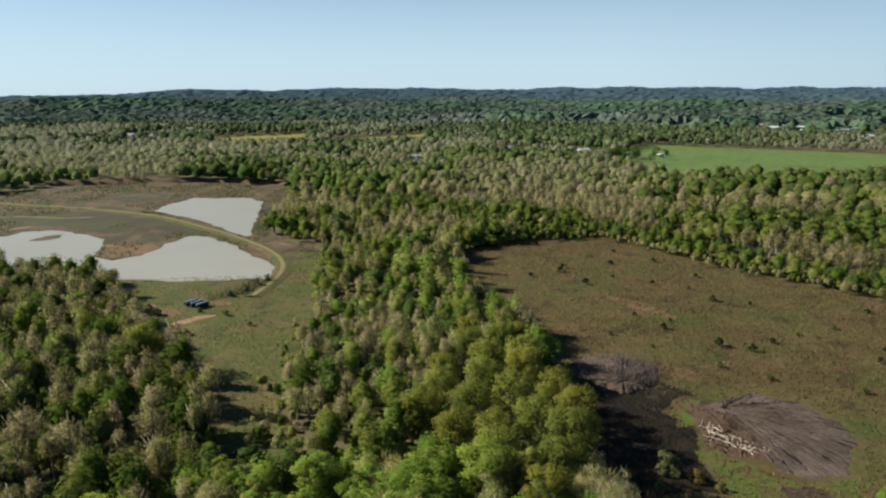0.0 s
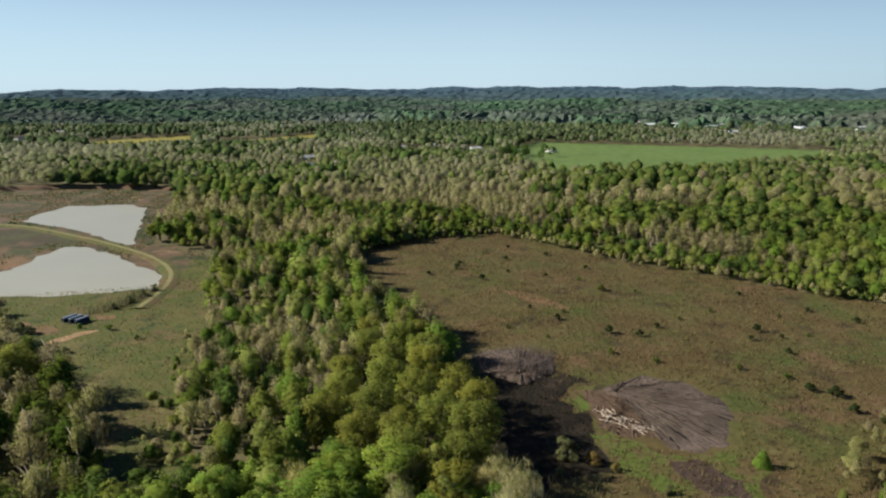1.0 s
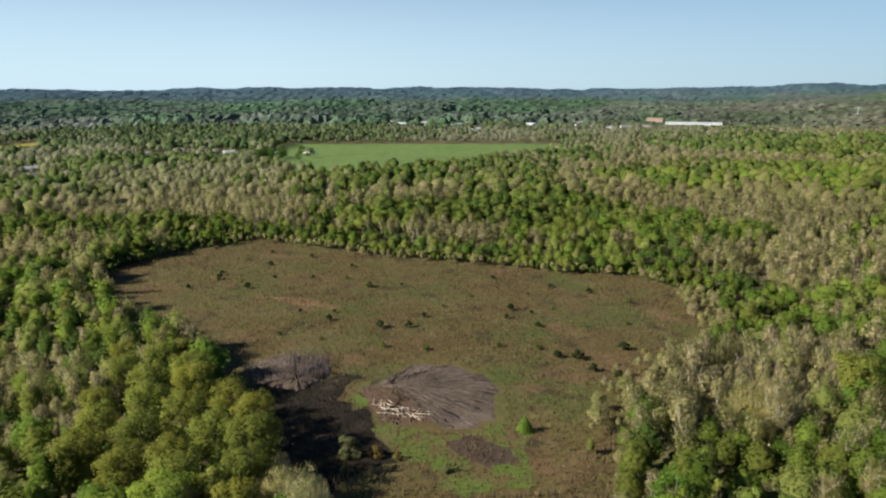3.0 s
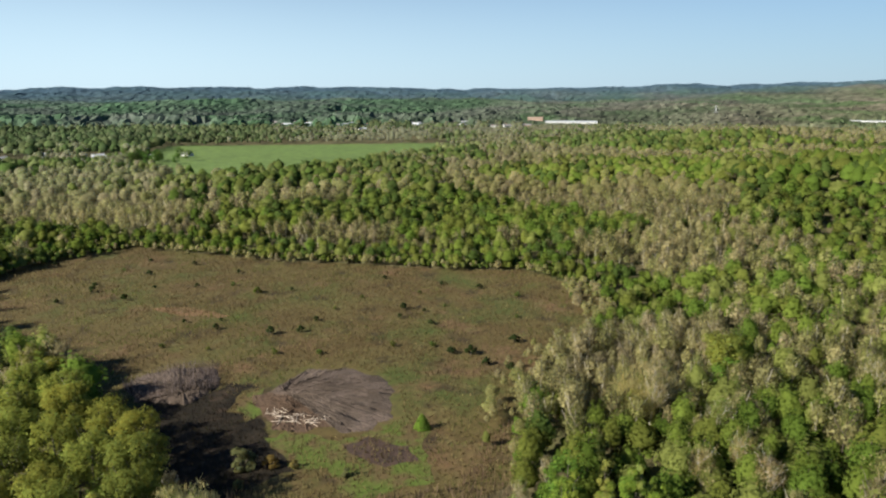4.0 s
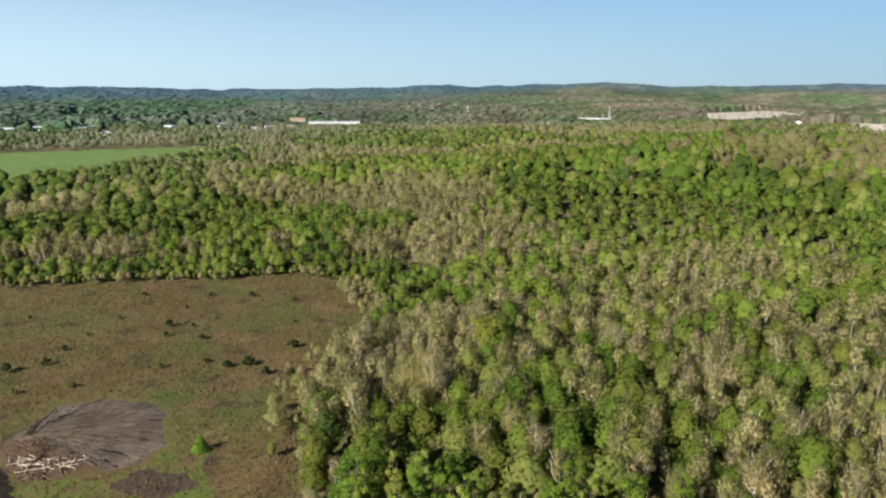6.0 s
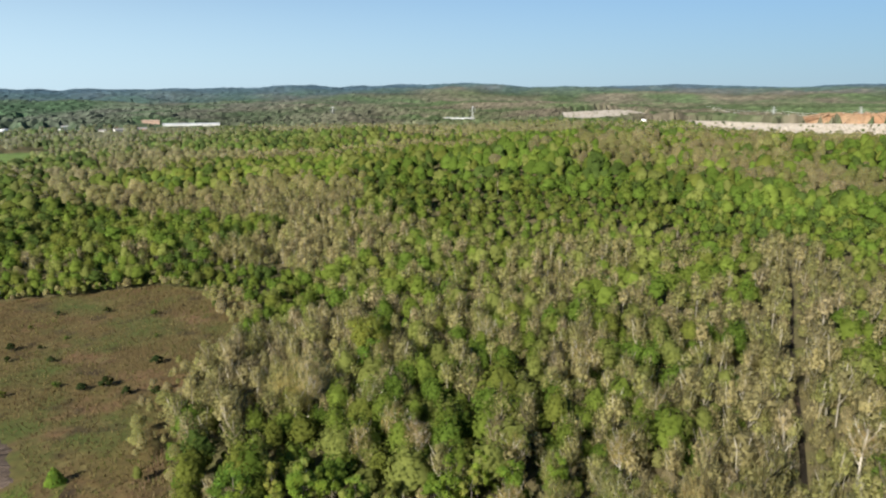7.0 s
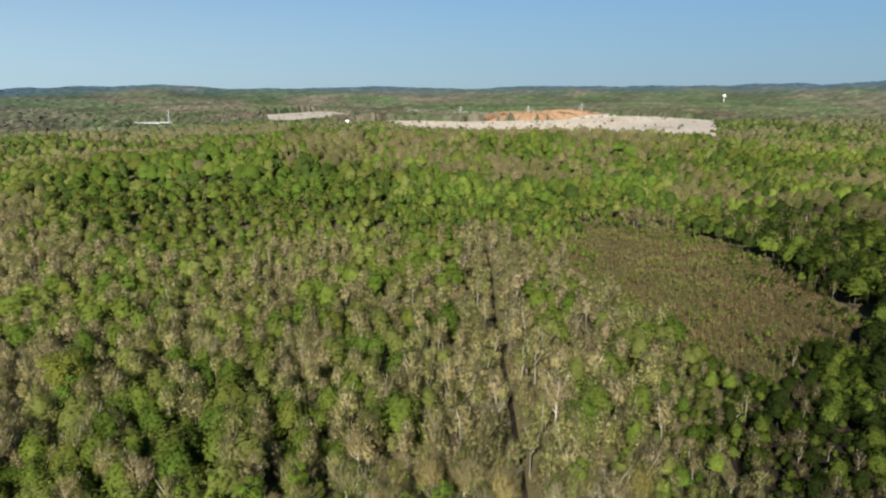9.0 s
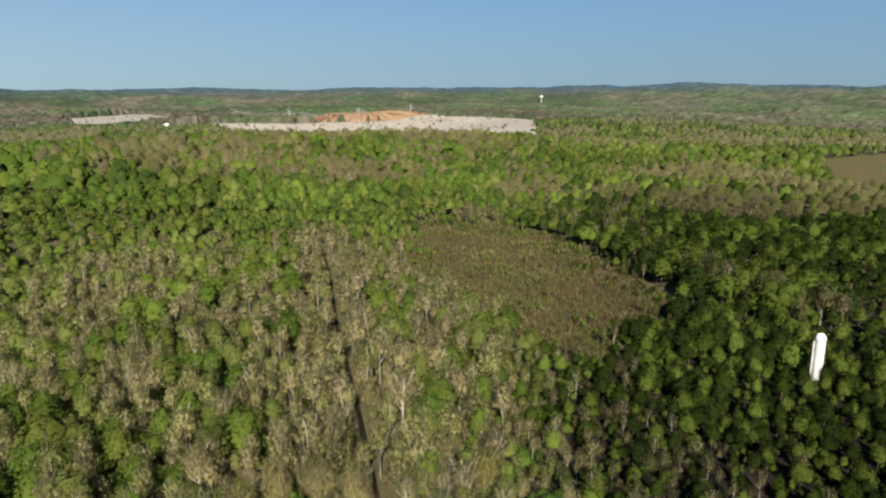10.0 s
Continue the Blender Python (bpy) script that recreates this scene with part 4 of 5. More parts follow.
ribbon("earth_bank", [(-372, 642), (-300, 664), (-250, 672), (-190, 662), (-147, 640)], 5.0, 3.2, M_ORANGE_DULL, "eroded reddish earth bank behind the pond", "bank", 0.3, 16.0)
ribbon("track", [(-330, 470), (-300, 480), (-270, 470), (-250, 475)], 3.0, 0.14, M_TRACK, "faint track on the pond margin", "track")
sheet("grass_patch", [(-330, 500), (-260, 500), (-200, 470), (-150, 425), (-175, 410), (-200, 425), (-215, 420), (-260, 445), (-320, 440)], 0.07, M_DAMP, "dull green grass on the pond margin", "grass", 2, 8, 61)
sheet("grass_patch", [(-165, 312), (-84, 312), (-90, 300), (-150, 300)], 0.09, M_MEADOW, "dull green grass below the pond", "grass", 3, 4, 62)
sheet("mud_spit", [(-248, 398), (-240, 399), (-236, 408), (-240, 417), (-248, 412)], 0.14, M_MUD, "small mud bar in the pond", "mud", 1.5, 3, 64)
sheet("mud_spit", [(-188, 364), (-178, 357), (-166, 366), (-164, 382), (-172, 392), (-190, 384)], 0.12, M_CLAYSOIL, "bare brown tip of land between the arms of the pond", "mud", 2, 3, 78)
sheet("mud_spit", [(-150, 414), (-140, 408), (-134, 398), (-128, 400), (-136, 412)], 0.13, M_DAMP, "low weedy bar at the edge of the pond", "mud", 1.5, 3, 79)
sheet("dirt_patch", [(-107, 250), (-102, 251), (-95, 258), (-92, 262), (-97, 262), (-104, 256)], 0.12, M_SAND, "patch of bare sandy dirt", "dirt", 0.8, 1.5, 65)
sheet("dirt_patch", [(-124, 276), (-112, 270), (-106, 262), (-110, 260), (-120, 268)], 0.11, M_CLAYSOIL, "patch of bare reddish soil beside the containers", "dirt", 1.5, 2, 66)
sheet("dirt_patch", [(-100, 281), (-92, 280), (-90, 275), (-97, 275)], 0.11, M_CLAYSOIL, "patch of bare reddish soil", "dirt", 1, 2, 67)
sheet("lush_grass", [(79, 187), (72, 186), (66, 179), (64, 169), (69, 170), (73, 180)], 0.10, M_LUSH, "bright lush grass strip between mulch heaps", "grass", 1.2, 1.5, 68)
sheet("lush_grass", [(65, 154), (70, 156), (74, 150), (85, 145), (101, 142), (98, 133), (92, 128), (84, 112), (68, 120), (72, 132), (63, 142)], 0.08, M_LUSH, "lush grass round the burnt patch", "grass", 4, 2, 69)
sheet("burnt_patch", [(79, 140), (86, 140), (92, 130), (90, 123), (82, 125), (78, 132)], 0.13, M_BURNT, "charred patch of an old brush fire", "burn", 1.0, 1.5, 70)
# dark sheet stands for the shade the tall trees throw here
sheet("shade_ground", [(28, 140), (40, 132), (62, 138), (64, 152), (68, 166), (64, 176), (72, 187), (79, 190), (70, 196), (52, 194), (40, 200), (30, 180), (30, 155)], 0.06, M_SHADE, "litter and bare soil by the trees, their shade painted in dark", "ground", 3, 3, 71)
sheet("dirt_patch", [(72, 290), (80, 288), (96, 262), (92, 258), (78, 274)], 0.08, M_CLAYSOIL, "thin strip of bare reddish soil in the field", "dirt", 2, 3, 72)


def mound(name, poly, apex, top, mat, label, category, seed, rough=0.35, ribs=0.2):
    """A low heap spread out in a fan from its apex, with ridges along the fan."""
    g = rng(seed)
    p = np.array(poly + poly[:1], float)
    seg = np.linalg.norm(np.diff(p, axis=0), axis=1)
    u = np.linspace(0, seg.sum(), 360, endpoint=False)
    acc = np.r_[0, np.cumsum(seg)]
    rim = np.c_[np.interp(u, acc, p[:, 0]), np.interp(u, acc, p[:, 1])]
    rim = rim + g.normal(size=rim.shape) * 0.35 * rough + 6 * rough * (np.c_[soft_noise(rim[:, 0], rim[:, 1], 9 * rough, seed), soft_noise(rim[:, 0], rim[:, 1], 9 * rough, seed + 3)] - 0.5)
    ridge = np.interp(np.arange(360), np.arange(0, 361, 3), g.uniform(-1, 1, 121)) + 0.5 * g.uniform(-1, 1, 360)
    rho = np.linspace(0, 1, 26)
    v = []
    for k in rho:
        xy = np.array(apex) + (rim - apex) * k
        z = top * (1 - k ** 3) * (0.55 + 0.45 * np.minimum(1, k * 3)) * (1 + ribs * ridge * min(1, 2 * k) + 0.25 * (soft_noise(xy[:, 0], xy[:, 1], 4, seed) - 0.5)) + 0.10 * g.normal(size=360) * (k < 0.99)
        v.append(np.c_[xy, height(xy[:, 0], xy[:, 1]) + np.where(k > 0.99, -0.05, np.maximum(z, 0.02) + 0.08)])
    n = 360
    f = [(i * n + j, i * n + (j + 1) % n, (i + 1) * n + (j + 1) % n, (i + 1) * n + j) for i in range(len(rho) - 1) for j in range(n)]
    f = np.array(f)
    area = sum(a[0] * b[1] - b[0] * a[1] for a, b in zip(poly, poly[1:] + poly[:1]))
    me = mesh_from(name, np.concatenate(v), f[:, ::-1] if area > 0 else f, [mat])
    return tagged(new(name, me), label, category)


mound("mulch_mound", [(42, 214), (50, 220), (60, 220), (72, 211), (70, 202), (66, 194), (54, 190), (44, 200)], (56, 196), 1.5, M_MULCH, "grey-purple heap of dead brush beside the trees", "brush heap", 81)
mound("mulch_mound", [(77, 183), (86, 188), (96, 190), (105, 183), (111, 172), (108, 160), (99, 146), (89, 143), (82, 146), (83, 157), (84, 167), (81, 176)], (80.5, 179), 0.8, M_MULCH, "wide flat spread of grey wood mulch", "mulch heap", 82, 0.5, 0.06)
mound("mulch_mound", [(73, 183), (79, 183), (83, 176), (88, 166), (87, 157), (82, 151), (74, 153), (69, 160), (68, 169)], (78, 167), 0.55, M_DIRTMULCH, "trodden brown dirt among scattered logs", "mulch heap", 83, 0.5, 0.2)



def log_thing():
    g = rng(6)
    v, f = tube([(0, -1, 0), (0.03, -0.4, 0.02), (-0.02, 0.4, 0), (0.02, 1, 0.01)], [0.085, 0.08, 0.07, 0.05], 7)
    caps = [np.array([(0, k, k + 1) for k in range(1, 6)])[:, ::-1], np.array([(21, 21 + k, 22 + k) for k in range(1, 6)])]
    me = mesh_from("log", v, np.concatenate([f] + caps), [M_LOG])
    return tagged(new("log"), "pale weathered log lying on the dirt", "log", "scattered logs"), me


root, me = log_thing()
part("wood", me, root)
g = rng(14)
for i in range(38):
    s = i / 37
    x, y = 70 + 9.5 * s + g.normal() * 1.8, 169 - 14 * s + g.normal() * 1.6
    ln = g.uniform(0.9, 2.4)
    m = Matrix.LocRotScale((x, y, 0.62 + g.uniform(0, 0.25)), Euler((g.uniform(-0.06, 0.06), 0, g.choice((0.9, -0.6, 0.3)) + g.normal() * 0.35)), (0.75, ln, 0.75))
    if i:
        copy_thing(root, m).matrix_basis = m
    else:
        root.matrix_basis = m


def tufts(name, label, category, xs, ys, z, seed, tall, wide, colours, mat):
    """Blades and stems standing in the ground, one thin triangle each."""
    g = rng(seed)
    n = len(xs)
    a = g.uniform(0, 6.28, n)
    h = tall * g.uniform(0.5, 1.5, n) * (0.6 + 0.8 * soft_noise(xs, ys, 15, seed))
    w = wide * g.uniform(0.6, 1.5, n)
    zb = height(xs, ys) + z
    lean = g.normal(size=(n, 2)) * 0.2 * h[:, None]
    v = np.stack([np.c_[xs - np.cos(a) * w, ys - np.sin(a) * w, zb - 0.05], np.c_[xs + np.cos(a) * w, ys + np.sin(a) * w, zb - 0.05], np.c_[xs + lean[:, 0], ys + lean[:, 1], zb + h]], 1)
    c = np.array(colours)
    pick = np.clip(soft_noise(xs, ys, 22, seed + 1) * 0.75 + 0.25 * soft_noise(xs, ys, 6, seed + 2) + g.normal(size=n) * 0.12, 0, 0.999) * len(c)
    tint = c[pick.astype(int)] * np.exp(g.normal(size=(n, 1)) * 0.22)
    me = mesh_from(name, v.reshape(-1, 3), np.arange(3 * n).reshape(-1, 3), [mat], np.repeat(tint, 3, 0))
    return tagged(new(name, me), label, category, kind="stuff")


def spread(poly, n, seed, holes=()):
    g = rng(seed)
    p = np.array(poly)
    x, y = g.uniform(*np.c_[p.min(0), p.max(0)][0], n), g.uniform(p[:, 1].min(), p[:, 1].max(), n)
    k = inside(poly, x, y)
    for h in holes:
        k &= ~inside(h, x, y)
    return x[k], y[k]


HEAP_A = [(42, 214), (60, 221), (73, 211), (66, 193), (44, 198)]
HEAP_B = [(66, 166), (74, 184), (96, 191), (106, 184), (112, 172), (108, 158), (100, 144), (88, 141), (74, 150)]
LITTER_SHADE = [(28, 140), (62, 138), (72, 166), (66, 192), (40, 200), (30, 180)]
x, y = spread(FIELD, 95000, 21, (HEAP_A, HEAP_B, LITTER_SHADE))
tufts("dry_weeds", "dense brown and olive dead weeds of the field", "weeds", x, y, 0.04, 22, 0.75, 0.16,
      [(0.095, 0.125, 0.03), (0.13, 0.115, 0.043), (0.20, 0.172, 0.078), (0.112, 0.083, 0.04), (0.18, 0.138, 0.068), (0.108, 0.075, 0.04), (0.19, 0.166, 0.068), (0.09, 0.12, 0.028)], M_WOODS)
x, y = spread(MEADOW, 26000, 23)
tufts("grass_tufts", "rough green meadow grass", "grass", x, y, 0.05, 24, 0.5, 0.2, [(0.05, 0.075, 0.02), (0.095, 0.13, 0.03), (0.15, 0.145, 0.05), (0.16, 0.115, 0.06), (0.11, 0.125, 0.035)], M_WOODS)
x, y = spread(POND_LAND, 30000, 71, (POND_A, POND_B))
k = (soft_noise(x, y, 28, 72) > 0.42) & (near_line(DIKE, x, y) > 1.6)
tufts("grass_tufts", "dark green and brown growth round the ponds", "grass", x[k], y[k], 0.08, 73, 0.7, 0.5, [(0.05, 0.075, 0.022), (0.09, 0.085, 0.035), (0.06, 0.085, 0.024), (0.12, 0.085, 0.05)], M_WOODS)
x, y = spread([(-80, 318), (-84, 300), (-94, 286), (-106, 280), (-98, 294), (-90, 316)], 1500, 80)
tufts("dry_weeds", "hedge of grey-brown dead brush below the dike", "weeds", x, y, 0.05, 81, 2.4, 0.14, [(0.13, 0.115, 0.07), (0.10, 0.10, 0.05), (0.16, 0.135, 0.085)], M_WOODS)
x, y = spread(SCRUB, 15000, 25)
tufts("dry_weeds", "tall brown weeds between the woods", "weeds", x, y, 0.06, 26, 1.6, 0.26, [(0.19, 0.145, 0.085), (0.16, 0.12, 0.07), (0.15, 0.16, 0.055)], M_WOODS)
x, y = spread(HEAP_A, 1300, 27)
tufts("brush_stems", "bare upright brush stems on the heap", "brush", x, y, 0.9, 28, 2.6, 0.07, [(0.208, 0.168, 0.152), (0.160, 0.128, 0.120), (0.096, 0.072, 0.064)], M_WOODS)
x, y = spread([(56, 92), (70, 80), (100, 98), (104, 104), (126, 112), (132, 128), (112, 122), (90, 108), (72, 116), (60, 128), (50, 140), (40, 136)], 7000, 29)
tufts("dry_weeds", "tall reddish-brown weeds at the edge of the field", "weeds", x, y, 0.04, 30, 1.7, 0.12, [(0.208, 0.152, 0.096), (0.176, 0.120, 0.080), (0.192, 0.168, 0.080)], M_WOODS)

# low brush where the woods meet open ground
bx, by = spread(SCRUB, 3200, 31)
k = soft_noise(bx, by, 16, 6) + 0.25 * soft_noise(bx, by, 60, 7) > 0.34
ex, ey = spread([(256, 200), (232, 205), (205, 168), (215, 150), (260, 150), (275, 175)], 260, 32)
lx, ly = spread([(-30, 138), (-48, 200), (-46, 230), (-62, 262), (-58, 235), (-56, 190), (-46, 136)], 160, 33)
p = np.array(FIELD + FIELD[:1], float)
rim = np.concatenate([a + (b - a) * np.linspace(0, 1, max(2, int(np.linalg.norm(b - a) / 1.1)), endpoint=False)[:, None] for a, b in zip(p[:13], p[1:14])])
rim = np.concatenate([rim, rim * 1.012, rim[::2] * 0.992])
rim = rim * (1 + 0.012 * rng(36).normal(size=(len(rim), 1))) + rim / np.linalg.norm(rim, axis=1)[:, None] * 4
vx, vy, _ = scatter(240, 400, 5.0, 43, -14, 10)
k2 = np.abs(vx + 8) < 46
vx, vy = vx[k2], vy[k2]
ux, uy, _ = scatter(106, 245, 4.4, 39)
fx, fy = spread([(110, 112), (150, 138), (190, 150), (180, 158), (140, 150), (104, 116)], 190, 34)
crowd("brush", "low young brush, green and grey-brown", np.r_[ex, lx, fx, rim[:, 0], ux, vx], np.r_[ey, ly, fy, rim[:, 1], uy, vy], 44, crowd_shapes(700, 4, 5, 18, 0.11, 16, 0.20), M_WOODS, 0.44, (0.9, 0.9))


crowd("brush", "tall brown brush with green margins in the old clearing", bx[k], by[k], 48, crowd_shapes(720, 5, 5, 16, 0.11, 30, 0.26), M_WOODS, 0.34, (0.95, 1.0))

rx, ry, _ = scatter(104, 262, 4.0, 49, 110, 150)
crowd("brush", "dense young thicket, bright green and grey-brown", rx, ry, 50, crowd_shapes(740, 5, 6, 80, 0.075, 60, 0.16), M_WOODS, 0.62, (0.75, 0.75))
g = rng(37)
rd = np.array([(a[0] + (b[0] - a[0]) * u, a[1] + (b[1] - a[1]) * u) for (a, b), u in zip([(RIDE[i % 4], RIDE[i % 4 + 1]) for i in range(80)], g.uniform(0, 1, 80))]) + np.c_[g.normal(size=80) * 0.5, g.choice((-1, 1), 80) * g.uniform(1.6, 3.6, 80)]
crowd("brush", "low grey-brown brush beside the ride", rd[:, 0], rd[:, 1], 51, crowd_shapes(760, 5, 5, 24, 0.10, 40, 0.2), M_WOODS, 0.34, (0.8, 0.9))

# ---- shrubs in the field ----


def shrub_thing(seed, base, label, cone=False):
    g = rng(seed)
    root = new("shrub")
    stems = [tube([(0, 0, -0.05), (0.12 * math.cos(a), 0.12 * math.sin(a), 0.3), (0.25 * math.cos(a), 0.25 * math.sin(a), 0.6)], [0.03, 0.02, 0.01], 4) for a in (0.3, 2.2, 4.4)]
    part("stem", mesh_from("stem", *join(stems), [M_BARK]), root)
    if cone:
        n = 420
        z = 1 - np.sqrt(g.uniform(0, 1, n)) * 0.95
        a = g.uniform(0, 6.28, n)
        rr = 0.36 * (1 - z) ** 0.75 * g.uniform(0.7, 1.1, n) + 0.02
        d = np.c_[np.cos(a), np.sin(a), np.full(n, 0.3)]
        cv, cf = cards(g, np.c_[rr * np.cos(a), rr * np.sin(a), z], d, 0.10)
        cn = np.repeat(d, 3, 0)
    else:
        cv, cf, cn = leaf_crown(g, 1, 0.55, 0.05, 9, 380, 0.13)
    part("crown", mesh_from("crown", cv, cf, [M_LEAF], tinted(g, len(cv), base), normals=cn), root)
    return tagged(root, label, "shrub", "field shrubs")


def dot(proto, places, g, lo, hi):
    for i, q in enumerate(places):
        h = (q[2] if len(q) > 2 else g.uniform(lo, hi)) * (1.3 if lo < 1.5 else 1.0)
        m = Matrix.LocRotScale((q[0], q[1], float(height(q[0], q[1]))), Euler((0, 0, g.uniform(0, 6.28))), (h * g.uniform(0.9, 1.4), h * g.uniform(0.9, 1.4), h))
        (copy_thing(proto, m) if i else proto).matrix_basis = m


g = rng(15)
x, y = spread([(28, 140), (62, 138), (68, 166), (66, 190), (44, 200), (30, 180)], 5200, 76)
# stem colours are darkened to carry the same tree shade as the ground
tufts("brush_stems", "trampled dead stems and twigs, tree shade put into their dark colours", "brush", x, y, 0.05, 77, 0.8, 0.10, [(0.016, 0.012, 0.008), (0.035, 0.026, 0.018), (0.03, 0.034, 0.012), (0.06, 0.045, 0.034)], M_WOODS)
g = rng(15)
dot(shrub_thing(201, (0.040, 0.060, 0.022), "dark evergreen shrub standing in the brown field"),
    [(99, 229, 2.6), (109, 224, 2.2), (155, 222, 2.4), (145, 167, 2.6), (143, 157, 2.2), (146, 148, 2.4), (153, 200), (165, 166, 2.4), (67, 308, 2.4), (59, 330, 2.4), (99, 308), (131, 276),
     (175, 266), (90, 255), (200, 225), (55, 393), (96, 371), (140, 172, 2.0), (148, 214), (160, 214), (85, 247), (78, 262), (120, 232), (83, 319), (62, 338), (88, 345), (112, 350), (124, 320), (190, 240), (43, 321)], g, 1.3, 2.0)
dot(shrub_thing(202, (0.104, 0.144, 0.032), "small light green shrub in the field"),
    [(117, 282, 2.4), (128, 190), (139, 181), (104, 200), (92, 210), (150, 246), (171, 214), (205, 205), (185, 185), (63, 240), (75, 228), (113, 300), (80, 360), (174, 236), (133, 240), (-88, 262, 1.8), (-96, 240, 1.8), (-75, 250)], g, 1.0, 1.9)
dot(shrub_thing(203, (0.136, 0.216, 0.040), "upright bright green conical shrub", True), [(100, 135, 4.6), (-100, 266, 2.2)], g, 2, 4)
dot(shrub_thing(204, (0.128, 0.144, 0.072), "grey-green willow bush at the edge of the litter"), [(54, 146, 5.5), (50, 139, 2.2), (72, 128, 2.0), (-116, 262, 3.2), (-122, 268, 3.0), (-84, 312, 3.4), (-87, 304, 3.8), (-90, 296, 3.4), (-94, 288, 2.6)], g, 3, 5)
dot(shrub_thing(205, (0.192, 0.152, 0.056), "rusty yellow bush beside the litter"), [(60, 143, 3.0), (64, 139, 2.2)], g, 2, 3)


# ---- containers, silo, houses and far works ----


def box(size, at=(0, 0, 0), bevel=0.0):
    bm = bmesh.new()
    bmesh.ops.create_cube(bm, size=1)
    for v in bm.verts:
        v.co = Vector((v.co.x * size[0] + at[0], v.co.y * size[1] + at[1], v.co.z * size[2] + at[2] + size[2] / 2))
    if bevel:
        bmesh.ops.bevel(bm, geom=bm.edges[:], offset=bevel, segments=2, affect="EDGES")
    return bm


def lay(name, bm, mat, parent=None, label=""):
    me = bpy.data.meshes.new(name)
    bm.to_mesh(me), bm.free()
    me.materials.append(mat)
    ob = new(name, me)
    ob.parent = parent
    return tagged(ob, label)


def arch(width, length, rise, at, steps=8):
    """A rounded roof over a rectangle."""
    bm = bmesh.new()
    rows = []
    for yy in (-length / 2, length / 2):
        rows.append([bm.verts.new((width / 2 * math.cos(math.pi * k / steps) + at[0], yy + at[1], at[2] + rise * math.sin(math.pi * k / steps))) for k in range(steps + 1)])
    for k in range(steps):
        bm.faces.new((rows[0][k], rows[0][k + 1], rows[1][k + 1], rows[1][k]))
    bm.faces.new(rows[0][::-1]), bm.faces.new(rows[1])
    bmesh.ops.recalc_face_normals(bm, faces=bm.faces[:])
    return bm


def container_thing():
    root = new("storage_container")
    lay("body", box((2.5, 9.0, 2.1), (0, 0, 0.35), 0.04), M_STEEL, root)
    lay("roof", arch(2.56, 9.1, 0.55, (0, 0, 2.45)), M_TARP, root, "pale grey-blue rounded tarp roof")
    for yy in (-3.6, -1.8, 0, 1.8, 3.6):
        for sx in (-1, 1):
            lay("rib", box((0.08, 0.12, 2.0), (sx * 1.28, yy, 0.4)), M_STEEL, root)
    for sx in (-1, 1):
        d = lay("door", box((1.15, 0.08, 1.9), (sx * 0.6, -4.54, 0.45), 0.02), M_STEEL, root)
        lay("bar", box((0.05, 0.05, 1.8), (sx * 0.25, -4.6, 0.5)), M_ZINC, d, "grey locking bar")
        lay("skid", box((0.2, 8.8, 0.35), (sx * 0.9, 0, 0)), M_ZINC, root)
    return tagged(root, "dark blue steel container with a pale rounded roof", "container", "containers in the meadow")


root = container_thing()
for i, (x, y) in enumerate(((-107.0, 275.6), (-104.2, 274.2), (-101.2, 272.4))):
    m = pose(x, y, 0.12, 0, 0, -32) @ Matrix.Diagonal((0.66, 0.62, 0.72, 1))
    (copy_thing(root, m) if i else root).matrix_basis = m


def lathe(profile, steps=28):
    bm = bmesh.new()
    rings = [[bm.verts.new((rr * math.cos(2 * math.pi * k / steps), rr * math.sin(2 * math.pi * k / steps), z)) for k in range(steps)] if rr > 1e-4 else [bm.verts.new((0, 0, z))] for rr, z in profile]
    for a, b in zip(rings, rings[1:]):
        for k in range(steps):
            if len(a) == 1:
                bm.faces.new((a[0], b[(k + 1) % steps], b[k]))
            elif len(b) == 1:
                bm.faces.new((a[k], a[(k + 1) % steps], b[0]))
            else:
                bm.faces.new((a[k], a[(k + 1) % steps], b[(k + 1) % steps], b[k]))
    bmesh.ops.recalc_face_normals(bm, faces=bm.faces[:])
    return bm


